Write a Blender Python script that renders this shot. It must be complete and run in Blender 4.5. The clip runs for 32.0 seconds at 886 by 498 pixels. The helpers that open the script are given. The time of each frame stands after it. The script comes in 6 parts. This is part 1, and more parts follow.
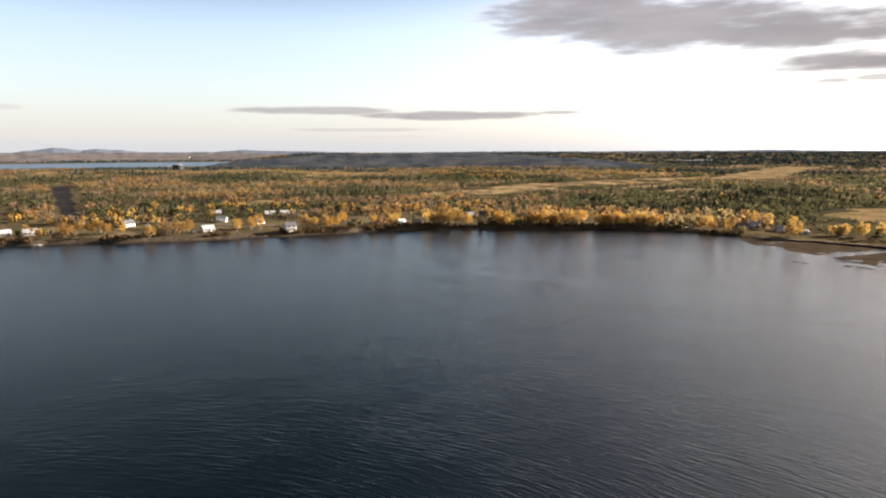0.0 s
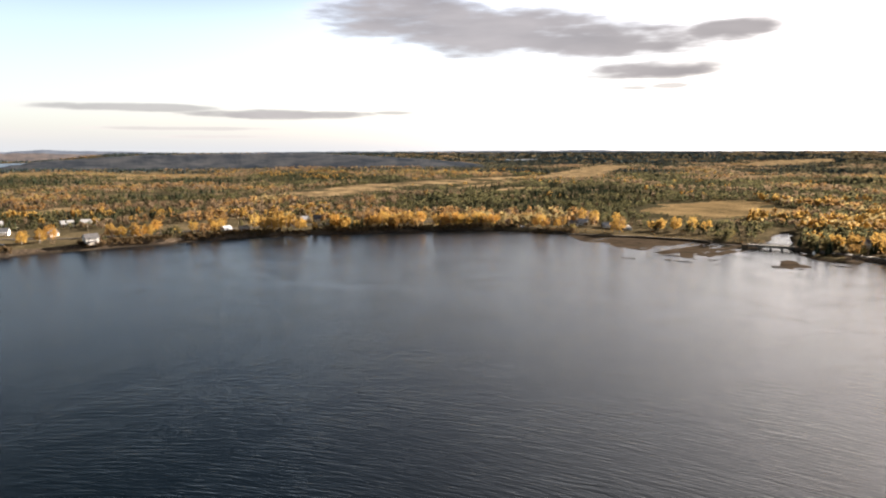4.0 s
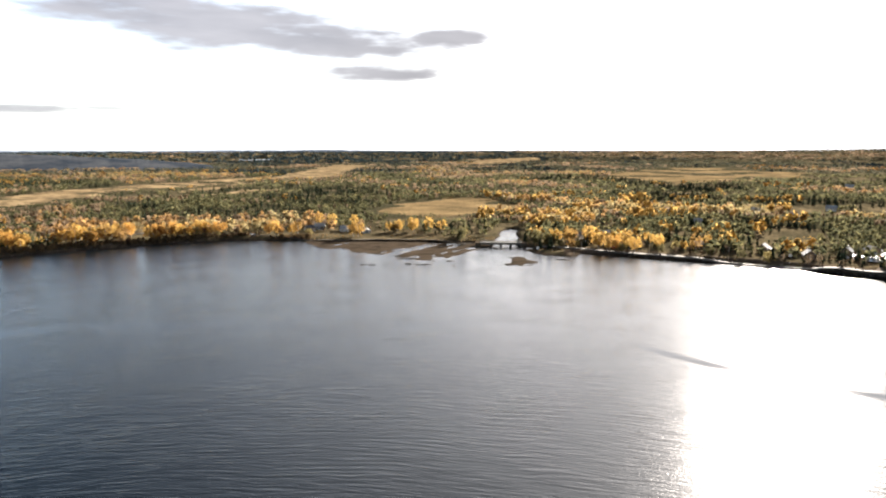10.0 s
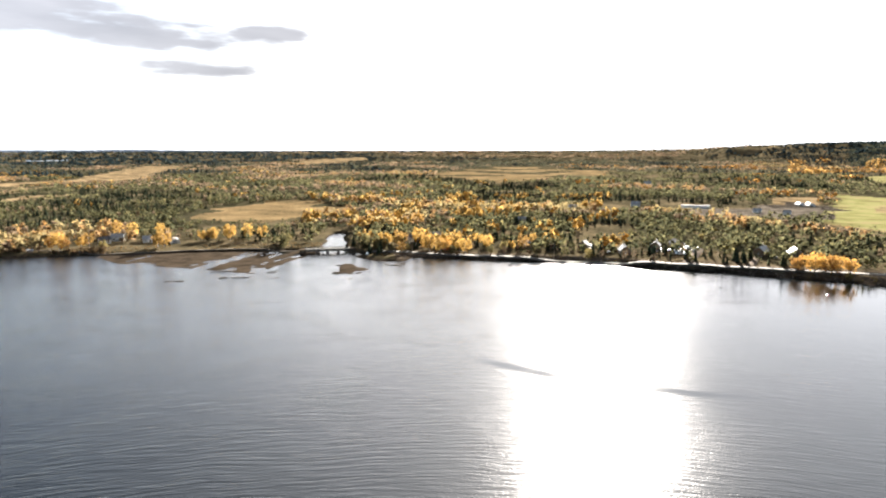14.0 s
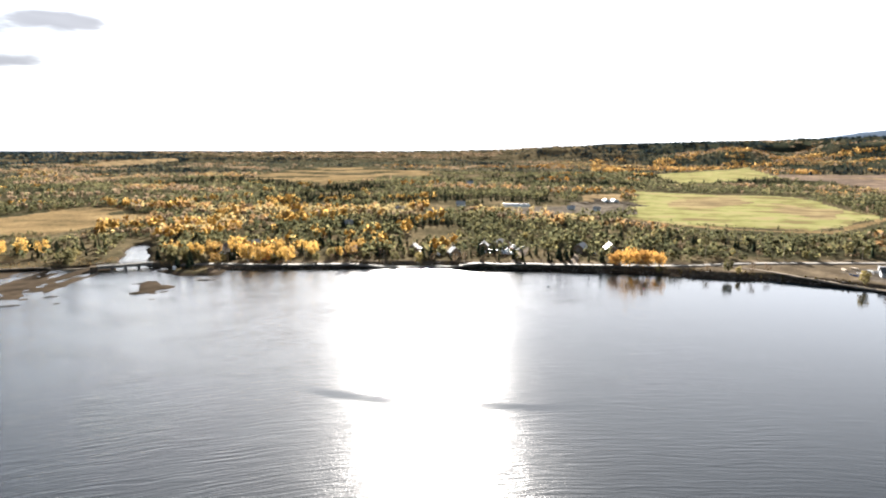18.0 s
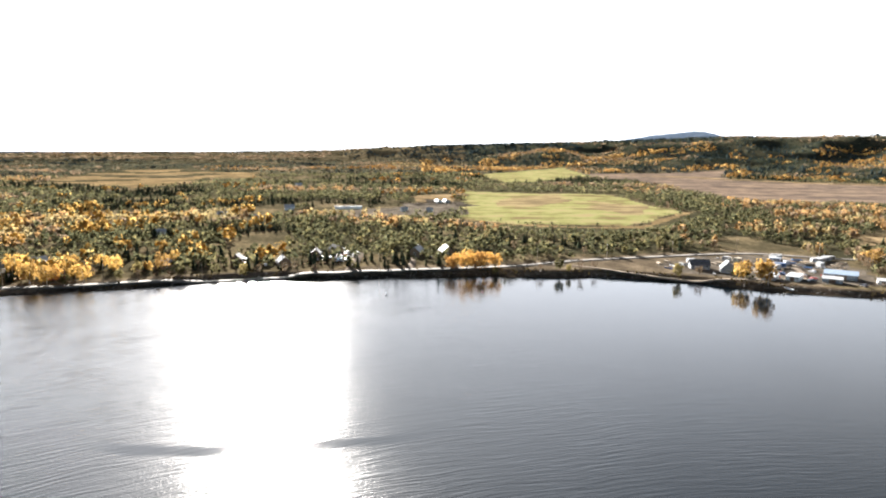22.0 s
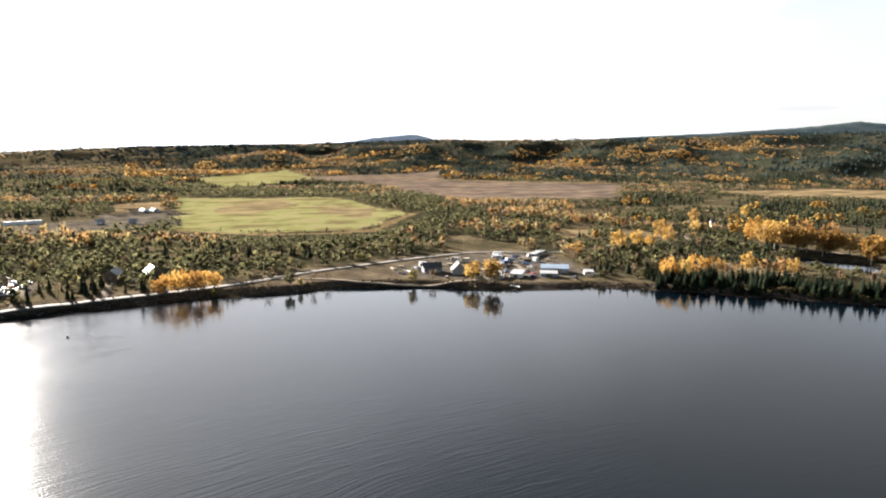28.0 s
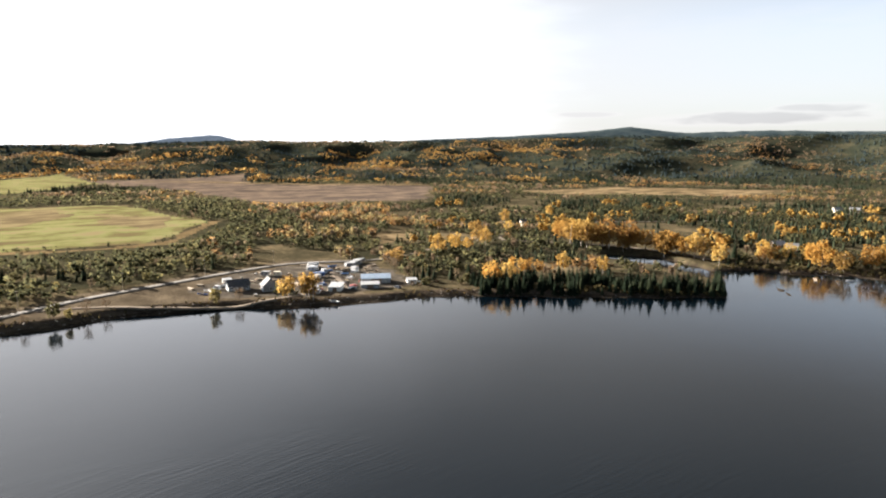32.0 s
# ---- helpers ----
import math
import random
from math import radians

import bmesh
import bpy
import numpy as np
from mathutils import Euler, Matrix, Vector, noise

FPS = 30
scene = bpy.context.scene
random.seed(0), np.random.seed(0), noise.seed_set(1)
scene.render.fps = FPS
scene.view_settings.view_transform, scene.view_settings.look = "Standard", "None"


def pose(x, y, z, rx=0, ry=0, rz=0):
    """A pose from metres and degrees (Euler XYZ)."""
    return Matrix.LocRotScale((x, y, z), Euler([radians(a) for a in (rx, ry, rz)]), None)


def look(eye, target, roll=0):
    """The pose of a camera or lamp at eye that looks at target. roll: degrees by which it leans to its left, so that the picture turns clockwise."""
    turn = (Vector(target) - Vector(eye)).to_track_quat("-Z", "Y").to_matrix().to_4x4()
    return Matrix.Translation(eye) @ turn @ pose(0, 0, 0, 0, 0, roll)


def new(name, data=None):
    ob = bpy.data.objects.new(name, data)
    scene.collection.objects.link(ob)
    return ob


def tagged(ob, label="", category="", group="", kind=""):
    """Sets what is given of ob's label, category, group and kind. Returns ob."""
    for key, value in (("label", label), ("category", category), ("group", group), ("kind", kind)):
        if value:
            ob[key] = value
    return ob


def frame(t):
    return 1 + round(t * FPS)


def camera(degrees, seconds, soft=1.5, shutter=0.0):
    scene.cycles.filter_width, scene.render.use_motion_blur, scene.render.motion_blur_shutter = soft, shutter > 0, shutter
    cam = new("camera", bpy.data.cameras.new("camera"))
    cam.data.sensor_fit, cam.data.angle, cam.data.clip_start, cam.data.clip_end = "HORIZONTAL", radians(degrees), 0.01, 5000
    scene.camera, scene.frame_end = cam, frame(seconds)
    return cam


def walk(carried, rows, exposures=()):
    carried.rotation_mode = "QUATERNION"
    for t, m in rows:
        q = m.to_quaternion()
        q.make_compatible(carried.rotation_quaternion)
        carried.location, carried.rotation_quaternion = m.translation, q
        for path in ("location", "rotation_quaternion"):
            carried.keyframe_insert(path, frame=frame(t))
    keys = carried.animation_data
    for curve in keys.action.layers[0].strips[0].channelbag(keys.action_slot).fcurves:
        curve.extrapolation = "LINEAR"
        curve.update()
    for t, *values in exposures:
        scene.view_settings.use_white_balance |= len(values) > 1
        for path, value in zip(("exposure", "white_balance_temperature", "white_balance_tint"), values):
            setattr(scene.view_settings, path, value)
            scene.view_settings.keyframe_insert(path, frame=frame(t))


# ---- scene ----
cam = camera(69.2, 32.0, soft=2.1)

# seconds, east, north, heading, tilt below the horizon, roll; the drone keeps 70 m above the lake
PATH = [
    (0.0, -0.09, -0.32, 0.00, 8.78, -0.20),
    (1.0, -0.19, 6.41, 3.49, 8.79, -0.20),
    (2.0, 0.52, 12.97, 7.07, 8.79, -0.19),
    (3.0, 1.94, 19.36, 10.66, 8.80, -0.19),
    (3.5, 2.89, 22.48, 12.53, 8.81, -0.18),
    (5.5, 8.06, 34.48, 20.09, 8.84, -0.16),
    (6.0, 9.65, 37.34, 21.95, 8.85, -0.16),
    (7.0, 13.12, 42.90, 25.49, 8.86, -0.15),
    (8.0, 16.93, 48.22, 29.32, 8.87, -0.13),
    (9.0, 21.02, 53.29, 33.20, 8.89, -0.11),
    (10.0, 25.34, 58.10, 37.24, 8.90, -0.10),
    (11.0, 29.85, 62.64, 41.14, 8.91, -0.08),
    (12.0, 34.49, 66.90, 44.89, 8.92, -0.06),
    (13.0, 39.25, 70.88, 48.69, 8.92, -0.04),
    (14.0, 44.08, 74.55, 52.38, 8.92, -0.02),
    (14.5, 46.51, 76.27, 54.31, 8.92, -0.01),
    (16.5, 56.34, 82.37, 62.04, 8.91, 0.02),
    (17.0, 58.81, 83.69, 64.00, 8.91, 0.03),
    (18.0, 63.75, 86.07, 67.81, 8.89, 0.05),
    (19.0, 68.70, 88.12, 71.58, 8.88, 0.07),
    (20.0, 73.67, 89.82, 75.31, 8.86, 0.09),
    (21.0, 78.65, 91.16, 79.05, 8.83, 0.10),
    (22.0, 83.67, 92.14, 82.76, 8.81, 0.12),
    (23.0, 88.74, 92.75, 86.50, 8.77, 0.13),
    (24.0, 93.89, 92.98, 90.38, 8.74, 0.14),
    (25.0, 99.15, 92.83, 94.36, 8.70, 0.15),
    (25.5, 101.84, 92.61, 96.39, 8.68, 0.16),
    (27.5, 113.04, 90.76, 104.64, 8.59, 0.17),
    (28.0, 115.99, 90.05, 106.83, 8.57, 0.17),
    (29.0, 122.11, 88.32, 110.99, 8.52, 0.17),
    (30.0, 128.58, 86.19, 115.11, 8.47, 0.17),
    (31.0, 135.46, 83.64, 119.31, 8.42, 0.16),
    (32.0, 142.82, 80.69, 123.56, 8.37, 0.16),
]
walk(cam, [(t, pose(x, y, 70.0, 90 - tilt, 0, -head) @ pose(0, 0, 0, 0, 0, roll)) for t, x, y, head, tilt, roll in PATH],
     [(0.0, 2.47, 6750, 16), (6.0, 2.7, 6700, 15), (9.0, 2.85, 6380, 13), (13.0, 3.15, 6200, 11), (20.0, 3.2, 5980, 10), (24.0, 3.05, 5980, 10), (28.0, 2.84, 6150, 11), (32.0, 2.7, 6250, 11)])

# ---------------------------------------------------------------- world, sun
SUN_AZ, SUN_EL = 67.0, 16.5


class Nodes:
    """Short-hand to wire shader nodes."""

    def __init__(self, tree):
        self.tree = tree
        tree.nodes.clear()

    def add(self, kind, **values):
        node = self.tree.nodes.new(kind)
        for key, value in values.items():
            if key.startswith("i_"):
                self.put(node.inputs[key[2:].replace("_", " ")], value)
            else:
                setattr(node, key, value)
        return node

    def put(self, socket, value):
        if isinstance(value, bpy.types.NodeSocket):
            self.tree.links.new(value, socket)
        else:
            socket.default_value = value

    def math(self, op, a, b=0.0, c=0.0, clamp=False):
        node = self.tree.nodes.new("ShaderNodeMath")
        node.operation, node.use_clamp = op, clamp
        for socket, value in zip(node.inputs, (a, b, c)):
            self.put(socket, value)
        return node.outputs[0]

    def mix(self, fac, a, b, blend="MIX"):
        node = self.tree.nodes.new("ShaderNodeMix")
        node.data_type, node.blend_type = "RGBA", blend
        self.put(node.inputs[0], fac)
        self.put(node.inputs[6], a if isinstance(a, bpy.types.NodeSocket) else (*a, 1))
        self.put(node.inputs[7], b if isinstance(b, bpy.types.NodeSocket) else (*b, 1))
        return node.outputs[2]

    def ramp(self, fac, stops):
        node = self.tree.nodes.new("ShaderNodeValToRGB")
        while len(node.color_ramp.elements) < len(stops):
            node.color_ramp.elements.new(0.5)
        for e, (p, c) in zip(node.color_ramp.elements, stops):
            e.position, e.color = p, (*c, 1) if len(c) == 3 else c
        self.put(node.inputs[0], fac)
        return node.outputs[0]

    def noise(self, vector, scale, detail=3.0, rough=0.55, w=0.0):
        node = self.add("ShaderNodeTexNoise")
        node.inputs["Scale"].default_value, node.inputs["Detail"].default_value = scale, detail
        node.inputs["Roughness"].default_value = rough
        if vector is not None:
            self.tree.links.new(vector, node.inputs["Vector"])
        return node.outputs["Fac"]

    def smooth(self, value, lo, hi):
        node = self.add("ShaderNodeMapRange", interpolation_type="SMOOTHSTEP")
        for key, v in (("Value", value), ("From Min", lo), ("From Max", hi)):
            self.put(node.inputs[key], v)
        return node.outputs[0]


# azimuth, elevation, half width, half height (degrees), weight
CLOUDS = [
    (12.0, 10.8, 9.0, 2.5, 1.0), (19.0, 9.8, 11.0, 2.5, 1.0), (27.5, 9.0, 12.0, 1.8, 1.0), (37.5, 9.2, 5.0, 1.0, 1.0),
    (32.3, 6.4, 7.0, 0.95, 1.0), (30.6, 5.0, 1.6, 0.28, 0.8), (33.4, 5.1, 2.0, 0.28, 0.8),
    (-11.0, 3.35, 8.5, 0.42, 0.75), (0.5, 2.95, 9.5, 0.48, 0.9), (10.2, 3.15, 2.2, 0.2, 0.7),
    (-27.0, 1.2, 13.0, 0.5, 0.22), (-7.0, 1.75, 9.0, 0.22, 0.55), (-4.0, 1.1, 6.0, 0.18, 0.45), (-34.5, 3.2, 2.6, 0.38, 0.5),
    (111.6, 4.5, 2.2, 0.22, 0.4), (149.5, 2.9, 9.0, 0.7, 0.6), (153.5, 3.6, 4.0, 0.5, 0.55), (135.8, 3.4, 3.2, 0.3, 0.5), (150.0, 7.0, 26.0, 4.0, 0.22),
]


def make_world():
    world = bpy.data.worlds.new("sky")
    scene.world = world
    world.use_nodes = True
    n = Nodes(world.node_tree)
    sky = n.add("ShaderNodeTexSky", sky_type="NISHITA", sun_disc=False, sun_elevation=radians(SUN_EL), sun_rotation=radians(SUN_AZ),
                air_density=1.0, dust_density=1.0, ozone_density=1.6, altitude=70)
    way = n.add("ShaderNodeTexCoord").outputs["Generated"]
    sep = n.add("ShaderNodeSeparateXYZ", i_Vector=way)
    az = n.math("MULTIPLY", n.math("ARCTAN2", sep.outputs[0], sep.outputs[1]), 180 / math.pi)
    el = n.math("MULTIPLY", n.math("ARCSINE", sep.outputs[2]), 180 / math.pi)
    flat = n.add("ShaderNodeCombineXYZ", i_X=n.math("MULTIPLY", az, 0.2), i_Y=el).outputs[0]
    wob = n.noise(flat, 0.7, 4.0, 0.5)
    fine = n.noise(flat, 2.0, 3.0, 0.5)
    total = None
    for a, e, wa, we, k in CLOUDS:
        u = n.math("POWER", n.math("DIVIDE", n.math("ABSOLUTE", n.math("SUBTRACT", az, a)), wa), 2.0)
        v = n.math("POWER", n.math("DIVIDE", n.math("ABSOLUTE", n.math("SUBTRACT", el, e)), we), 2.0)
        d = n.math("MULTIPLY", n.math("MAXIMUM", n.math("SUBTRACT", 1.0, n.math("ADD", u, v)), -2.0), 1.0)
        d = n.math("ADD", d, n.math("MULTIPLY", n.math("SUBTRACT", wob, 0.5), 1.5))
        d = n.math("ADD", d, n.math("MULTIPLY", n.math("SUBTRACT", fine, 0.5), 0.8))
        d = n.math("MULTIPLY", n.smooth(d, -0.35, 0.85), k)
        total = d if total is None else n.math("MAXIMUM", total, d)
    # the bright white haze of a low sun
    sd = Vector((math.sin(radians(SUN_AZ)) * math.cos(radians(SUN_EL)), math.cos(radians(SUN_AZ)) * math.cos(radians(SUN_EL)), math.sin(radians(SUN_EL))))
    dot = n.add("ShaderNodeVectorMath", operation="DOT_PRODUCT")
    n.tree.links.new(way, dot.inputs[0])
    dot.inputs[1].default_value = sd
    glow = n.math("POWER", n.math("MAXIMUM", dot.outputs["Value"], 0.0), 4.9)
    veil = n.math("MULTIPLY", n.math("POWER", n.math("SUBTRACT", 1.0, n.math("ABSOLUTE", sep.outputs[2])), 9.0), n.math("SUBTRACT", 0.92, n.math("MULTIPLY", n.smooth(az, 112.0, 150.0), 0.12)))
    side = n.smooth(dot.outputs["Value"], 0.15, 0.65)
    deep = n.math("SUBTRACT", 1.0, n.math("MULTIPLY", n.smooth(el, 9.0, 19.0), n.math("SUBTRACT", 0.95, n.math("MULTIPLY", side, 0.15))))
    blue = n.mix(1.0, n.mix(1.0, sky.outputs[0], (1.02, 0.98, 1.0), "MULTIPLY"), n.add("ShaderNodeCombineColor", i_Red=deep, i_Green=deep, i_Blue=deep).outputs[0], "MULTIPLY")
    hazy = n.mix(veil, blue, n.mix(n.smooth(az, 105.0, 150.0), (2.3, 2.52, 2.7), (1.6, 1.72, 1.9)))
    hazy = n.mix(n.math("MULTIPLY", glow, 0.9), hazy, (9.0, 8.7, 8.3))
    south = n.math("MULTIPLY", n.math("MULTIPLY", n.smooth(az, 90.0, 122.0), n.smooth(el, 58.0, 14.0)), n.math("SUBTRACT", 0.8, n.math("MULTIPLY", n.smooth(az, 130.0, 158.0), 0.25)))
    hazy = n.mix(south, hazy, (2.45, 2.36, 2.24))
    # a bright veil of cloud over the south
    hu = n.math("POWER", n.math("DIVIDE", n.math("SUBTRACT", az, 86.0), 46.0), 2.0)
    hv = n.math("POWER", n.math("DIVIDE", n.math("SUBTRACT", el, 7.0), 24.0), 2.0)
    high = n.math("MULTIPLY", n.smooth(n.math("ADD", n.math("ADD", hu, hv), n.math("MULTIPLY", n.math("SUBTRACT", wob, 0.5), 0.5)), 1.3, 0.0), 0.85)
    hazy = n.mix(high, hazy, (5.2, 5.15, 5.15))
    body = n.ramp(n.noise(flat, 0.6, 4.0, 0.5), [(0.25, (1.12, 1.1, 1.16)), (0.8, (1.75, 1.7, 1.74))])
    body = n.mix(n.smooth(total, 0.75, 0.3), body, (2.9, 2.75, 2.7))
    shade = n.math("SUBTRACT", 1.0, n.math("MULTIPLY", n.math("MULTIPLY", n.smooth(az, 14.0, 40.0), n.smooth(az, 90.0, 60.0)), 0.3))
    body = n.mix(1.0, body, n.add("ShaderNodeCombineColor", i_Red=shade, i_Green=shade, i_Blue=shade).outputs[0], "MULTIPLY")
    cloudy = n.mix(n.math("MULTIPLY", total, 0.95), hazy, body)
    bg = n.add("ShaderNodeBackground", i_Color=cloudy, i_Strength=0.055)
    out = n.add("ShaderNodeOutputWorld")
    n.tree.links.new(bg.outputs[0], out.inputs[0])


make_world()
sun = new("sun", bpy.data.lights.new("sun", "SUN"))
sun.data.energy, sun.data.angle, sun.data.color = 5.0, radians(0.53), (1.0, 0.895, 0.76)
far = Vector((math.sin(radians(SUN_AZ)), math.cos(radians(SUN_AZ)), math.tan(radians(SUN_EL))))
sun.matrix_world = look(far * 300, (0, 0, 0))


# ---------------------------------------------------------------- materials
def material(name):
    m = bpy.data.materials.new(name)
    m.use_nodes = True
    return m, Nodes(m.node_tree)


def finish(m, n, shader):
    out = n.add("ShaderNodeOutputMaterial")
    n.tree.links.new(shader, out.inputs[0])
    return m


def surface(name, low, high, rough=0.8, scale=0.5, metal=0.0, bump=0.0, spec=0.3):
    """Two tones mixed at two scales, with a fine relief."""
    m, n = material(name)
    pos = n.add("ShaderNodeTexCoord").outputs["Object"]
    mixed = n.math("ADD", n.math("MULTIPLY", n.noise(pos, scale, 4), 0.6), n.math("MULTIPLY", n.noise(pos, scale * 9, 3), 0.4))
    col = n.mix(n.smooth(mixed, 0.35, 0.65), low, high)
    p = n.add("ShaderNodeBsdfPrincipled", i_Base_Color=col, i_Roughness=rough, i_Metallic=metal)
    p.inputs["Specular IOR Level"].default_value = spec
    if bump:
        b = n.add("ShaderNodeBump", i_Height=mixed, i_Distance=bump, i_Strength=0.6)
        n.tree.links.new(b.outputs[0], p.inputs["Normal"])
    return finish(m, n, p.outputs[0])


def leafage(name, stops, single=False, glow=0.55):
    """Foliage: the tone by tree or clump, patches across the wood, light that shines through."""
    m, n = material(name)
    if single:
        rnd = n.add("ShaderNodeObjectInfo").outputs["Random"]
    else:
        rnd = n.add("ShaderNodeNewGeometry").outputs["Random Per Island"]
    pos = n.add("ShaderNodeNewGeometry").outputs["Position"]
    patch = n.noise(pos, 0.035, 3)
    fine = n.noise(pos, 0.6, 2)
    key = n.math("ADD", n.math("MULTIPLY", rnd, 0.5), n.math("ADD", n.math("MULTIPLY", patch, 0.55), n.math("MULTIPLY", fine, 0.3)))
    col = n.ramp(n.smooth(key, 0.3, 1.05), stops)
    a = n.add("ShaderNodeBsdfDiffuse", i_Color=col)
    b = n.add("ShaderNodeBsdfTranslucent", i_Color=col)
    mix = n.add("ShaderNodeMixShader", i_Fac=glow)
    n.tree.links.new(a.outputs[0], mix.inputs[1])
    n.tree.links.new(b.outputs[0], mix.inputs[2])
    return finish(m, n, mix.outputs[0])


def earth(name, stops, scale=0.02, bump=0.3):
    m, n = material(name)
    pos = n.add("ShaderNodeNewGeometry").outputs["Position"]
    key = n.math("ADD", n.math("MULTIPLY", n.noise(pos, scale, 5, 0.6), 0.6), n.math("MULTIPLY", n.noise(pos, scale * 14, 4, 0.6), 0.4))
    col = n.ramp(n.smooth(key, 0.33, 0.67), stops)
    p = n.add("ShaderNodeBsdfPrincipled", i_Base_Color=col, i_Roughness=0.95)
    p.inputs["Specular IOR Level"].default_value = 0.0
    b = n.add("ShaderNodeBump", i_Height=n.noise(pos, 0.8, 4), i_Distance=bump, i_Strength=0.7)
    n.tree.links.new(b.outputs[0], p.inputs["Normal"])
    return finish(m, n, p.outputs[0])


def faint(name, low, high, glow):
    """Far hills: the haze between is put into their colour and a weak emission."""
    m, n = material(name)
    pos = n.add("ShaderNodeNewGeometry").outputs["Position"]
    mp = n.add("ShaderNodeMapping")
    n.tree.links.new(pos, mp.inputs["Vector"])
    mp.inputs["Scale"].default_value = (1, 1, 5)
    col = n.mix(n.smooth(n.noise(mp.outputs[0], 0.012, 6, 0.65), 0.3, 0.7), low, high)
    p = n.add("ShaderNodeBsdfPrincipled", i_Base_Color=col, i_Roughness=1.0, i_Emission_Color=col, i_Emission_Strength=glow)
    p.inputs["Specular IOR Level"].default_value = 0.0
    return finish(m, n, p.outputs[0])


def stripes(name, stops, turn, size, bump=0.2):
    """A mown or ploughed field: long uneven strips."""
    m, n = material(name)
    pos = n.add("ShaderNodeNewGeometry").outputs["Position"]
    mp = n.add("ShaderNodeMapping")
    n.tree.links.new(pos, mp.inputs["Vector"])
    mp.inputs["Rotation"].default_value, mp.inputs["Scale"].default_value = (0, 0, radians(turn)), (1 / size, 0.3 / size, 0)
    key = n.math("ADD", n.math("MULTIPLY", n.noise(mp.outputs[0], 1.0, 5), 0.5), n.math("MULTIPLY", n.noise(pos, 0.03, 5, 0.65), 0.5))
    col = n.ramp(n.smooth(key, 0.4, 0.6), stops)
    p = n.add("ShaderNodeBsdfPrincipled", i_Base_Color=col, i_Roughness=0.95)
    p.inputs["Specular IOR Level"].default_value = 0.0
    b = n.add("ShaderNodeBump", i_Height=n.noise(pos, 0.9, 4), i_Distance=bump, i_Strength=0.6)
    n.tree.links.new(b.outputs[0], p.inputs["Normal"])
    return finish(m, n, p.outputs[0])


def lake():
    """Wind ripples that die away in the lee of the southern shore."""
    m, n = material("lake_water")
    pos = n.add("ShaderNodeNewGeometry").outputs["Position"]
    sep = n.add("ShaderNodeSeparateXYZ", i_Vector=pos)
    lee = n.math("SUBTRACT", sep.outputs[1], n.math("MULTIPLY", sep.outputs[0], 0.35))
    gust = n.noise(pos, 0.006, 3)
    lee = n.math("ADD", lee, n.math("MULTIPLY", gust, 160.0))
    # smooth slicks that lie on the water
    X, Y = sep.outputs[0], sep.outputs[1]
    wobble = n.math("MULTIPLY", n.math("SUBTRACT", n.noise(pos, 0.05, 4), 0.5), 26.0)
    line = n.math("ADD", n.math("SUBTRACT", 372.0, n.math("MULTIPLY", X, 0.52)), n.math("MULTIPLY", n.math("EXPONENT", n.math("DIVIDE", n.math("ADD", X, 32.0), -18.0)), 68.0))
    off = n.math("ABSOLUTE", n.math("ADD", n.math("SUBTRACT", Y, line), wobble))
    slick = n.math("MULTIPLY", n.smooth(off, 14.0, 0.0), n.math("MULTIPLY", n.smooth(X, -42.0, -25.0), n.smooth(X, 230.0, 90.0)))
    bend = n.math("ADD", 215.5, n.math("MULTIPLY", n.math("POWER", n.math("ABSOLUTE", n.math("SUBTRACT", 190.0, Y)), 2.0), 0.0031))
    off2 = n.math("ABSOLUTE", n.math("ADD", n.math("SUBTRACT", X, bend), n.math("MULTIPLY", wobble, 0.18)))
    slick2 = n.math("MULTIPLY", n.smooth(off2, 3.6, 1.2), n.math("MULTIPLY", n.smooth(Y, 100.0, 120.0), n.smooth(Y, 200.0, 186.0)))
    calm = n.math("SUBTRACT", 1.0, n.math("MULTIPLY", n.math("MAXIMUM", n.math("MULTIPLY", slick, 0.5), slick2), n.math("ADD", 0.2, n.math("MULTIPLY", n.smooth(n.noise(pos, 0.05, 5), 0.3, 0.65), 0.4))))
    west = n.math("ADD", 0.7, n.math("MULTIPLY", n.smooth(X, -110.0, 40.0), 0.6))
    wind = n.math("MULTIPLY", n.math("MULTIPLY", calm, west), n.math("ADD", 0.13, n.math("MULTIPLY", n.smooth(lee, -5.0, 185.0), 0.87)))
    # long crests that run out in wide arcs from the north-west
    cx, cy = n.math("ADD", X, 98.0), n.math("ADD", Y, 39.0)
    reach = n.math("SQRT", n.math("ADD", n.math("MULTIPLY", cx, cx), n.math("MULTIPLY", cy, cy)))
    reach = n.math("ADD", reach, n.math("MULTIPLY", n.noise(pos, 0.03, 2), 6.0))
    turn = n.math("MULTIPLY", n.math("ARCTAN2", cx, cy), 260.0)
    crest = n.add("ShaderNodeCombineXYZ", i_X=n.math("MULTIPLY", turn, 0.1), i_Y=n.math("MULTIPLY", reach, 1.0)).outputs[0]
    swell = n.noise(crest, 1.0, 2.2, 0.5)
    slant = n.math("ADD", reach, n.math("MULTIPLY", turn, 0.22))
    cross = n.add("ShaderNodeCombineXYZ", i_X=n.math("MULTIPLY", turn, 0.14), i_Y=n.math("MULTIPLY", slant, 1.6), i_Z=7.0).outputs[0]
    second = n.noise(cross, 1.0, 2.0, 0.5)
    ripple = n.noise(pos, 1.6, 2, 0.6)
    sets = n.math("ADD", 0.3, n.math("MULTIPLY", n.smooth(n.noise(pos, 0.045, 3), 0.35, 0.65), 0.26))
    h = n.math("ADD", n.math("ADD", n.math("MULTIPLY", swell, sets), n.math("MULTIPLY", second, 0.1)), n.math("MULTIPLY", ripple, 0.13))
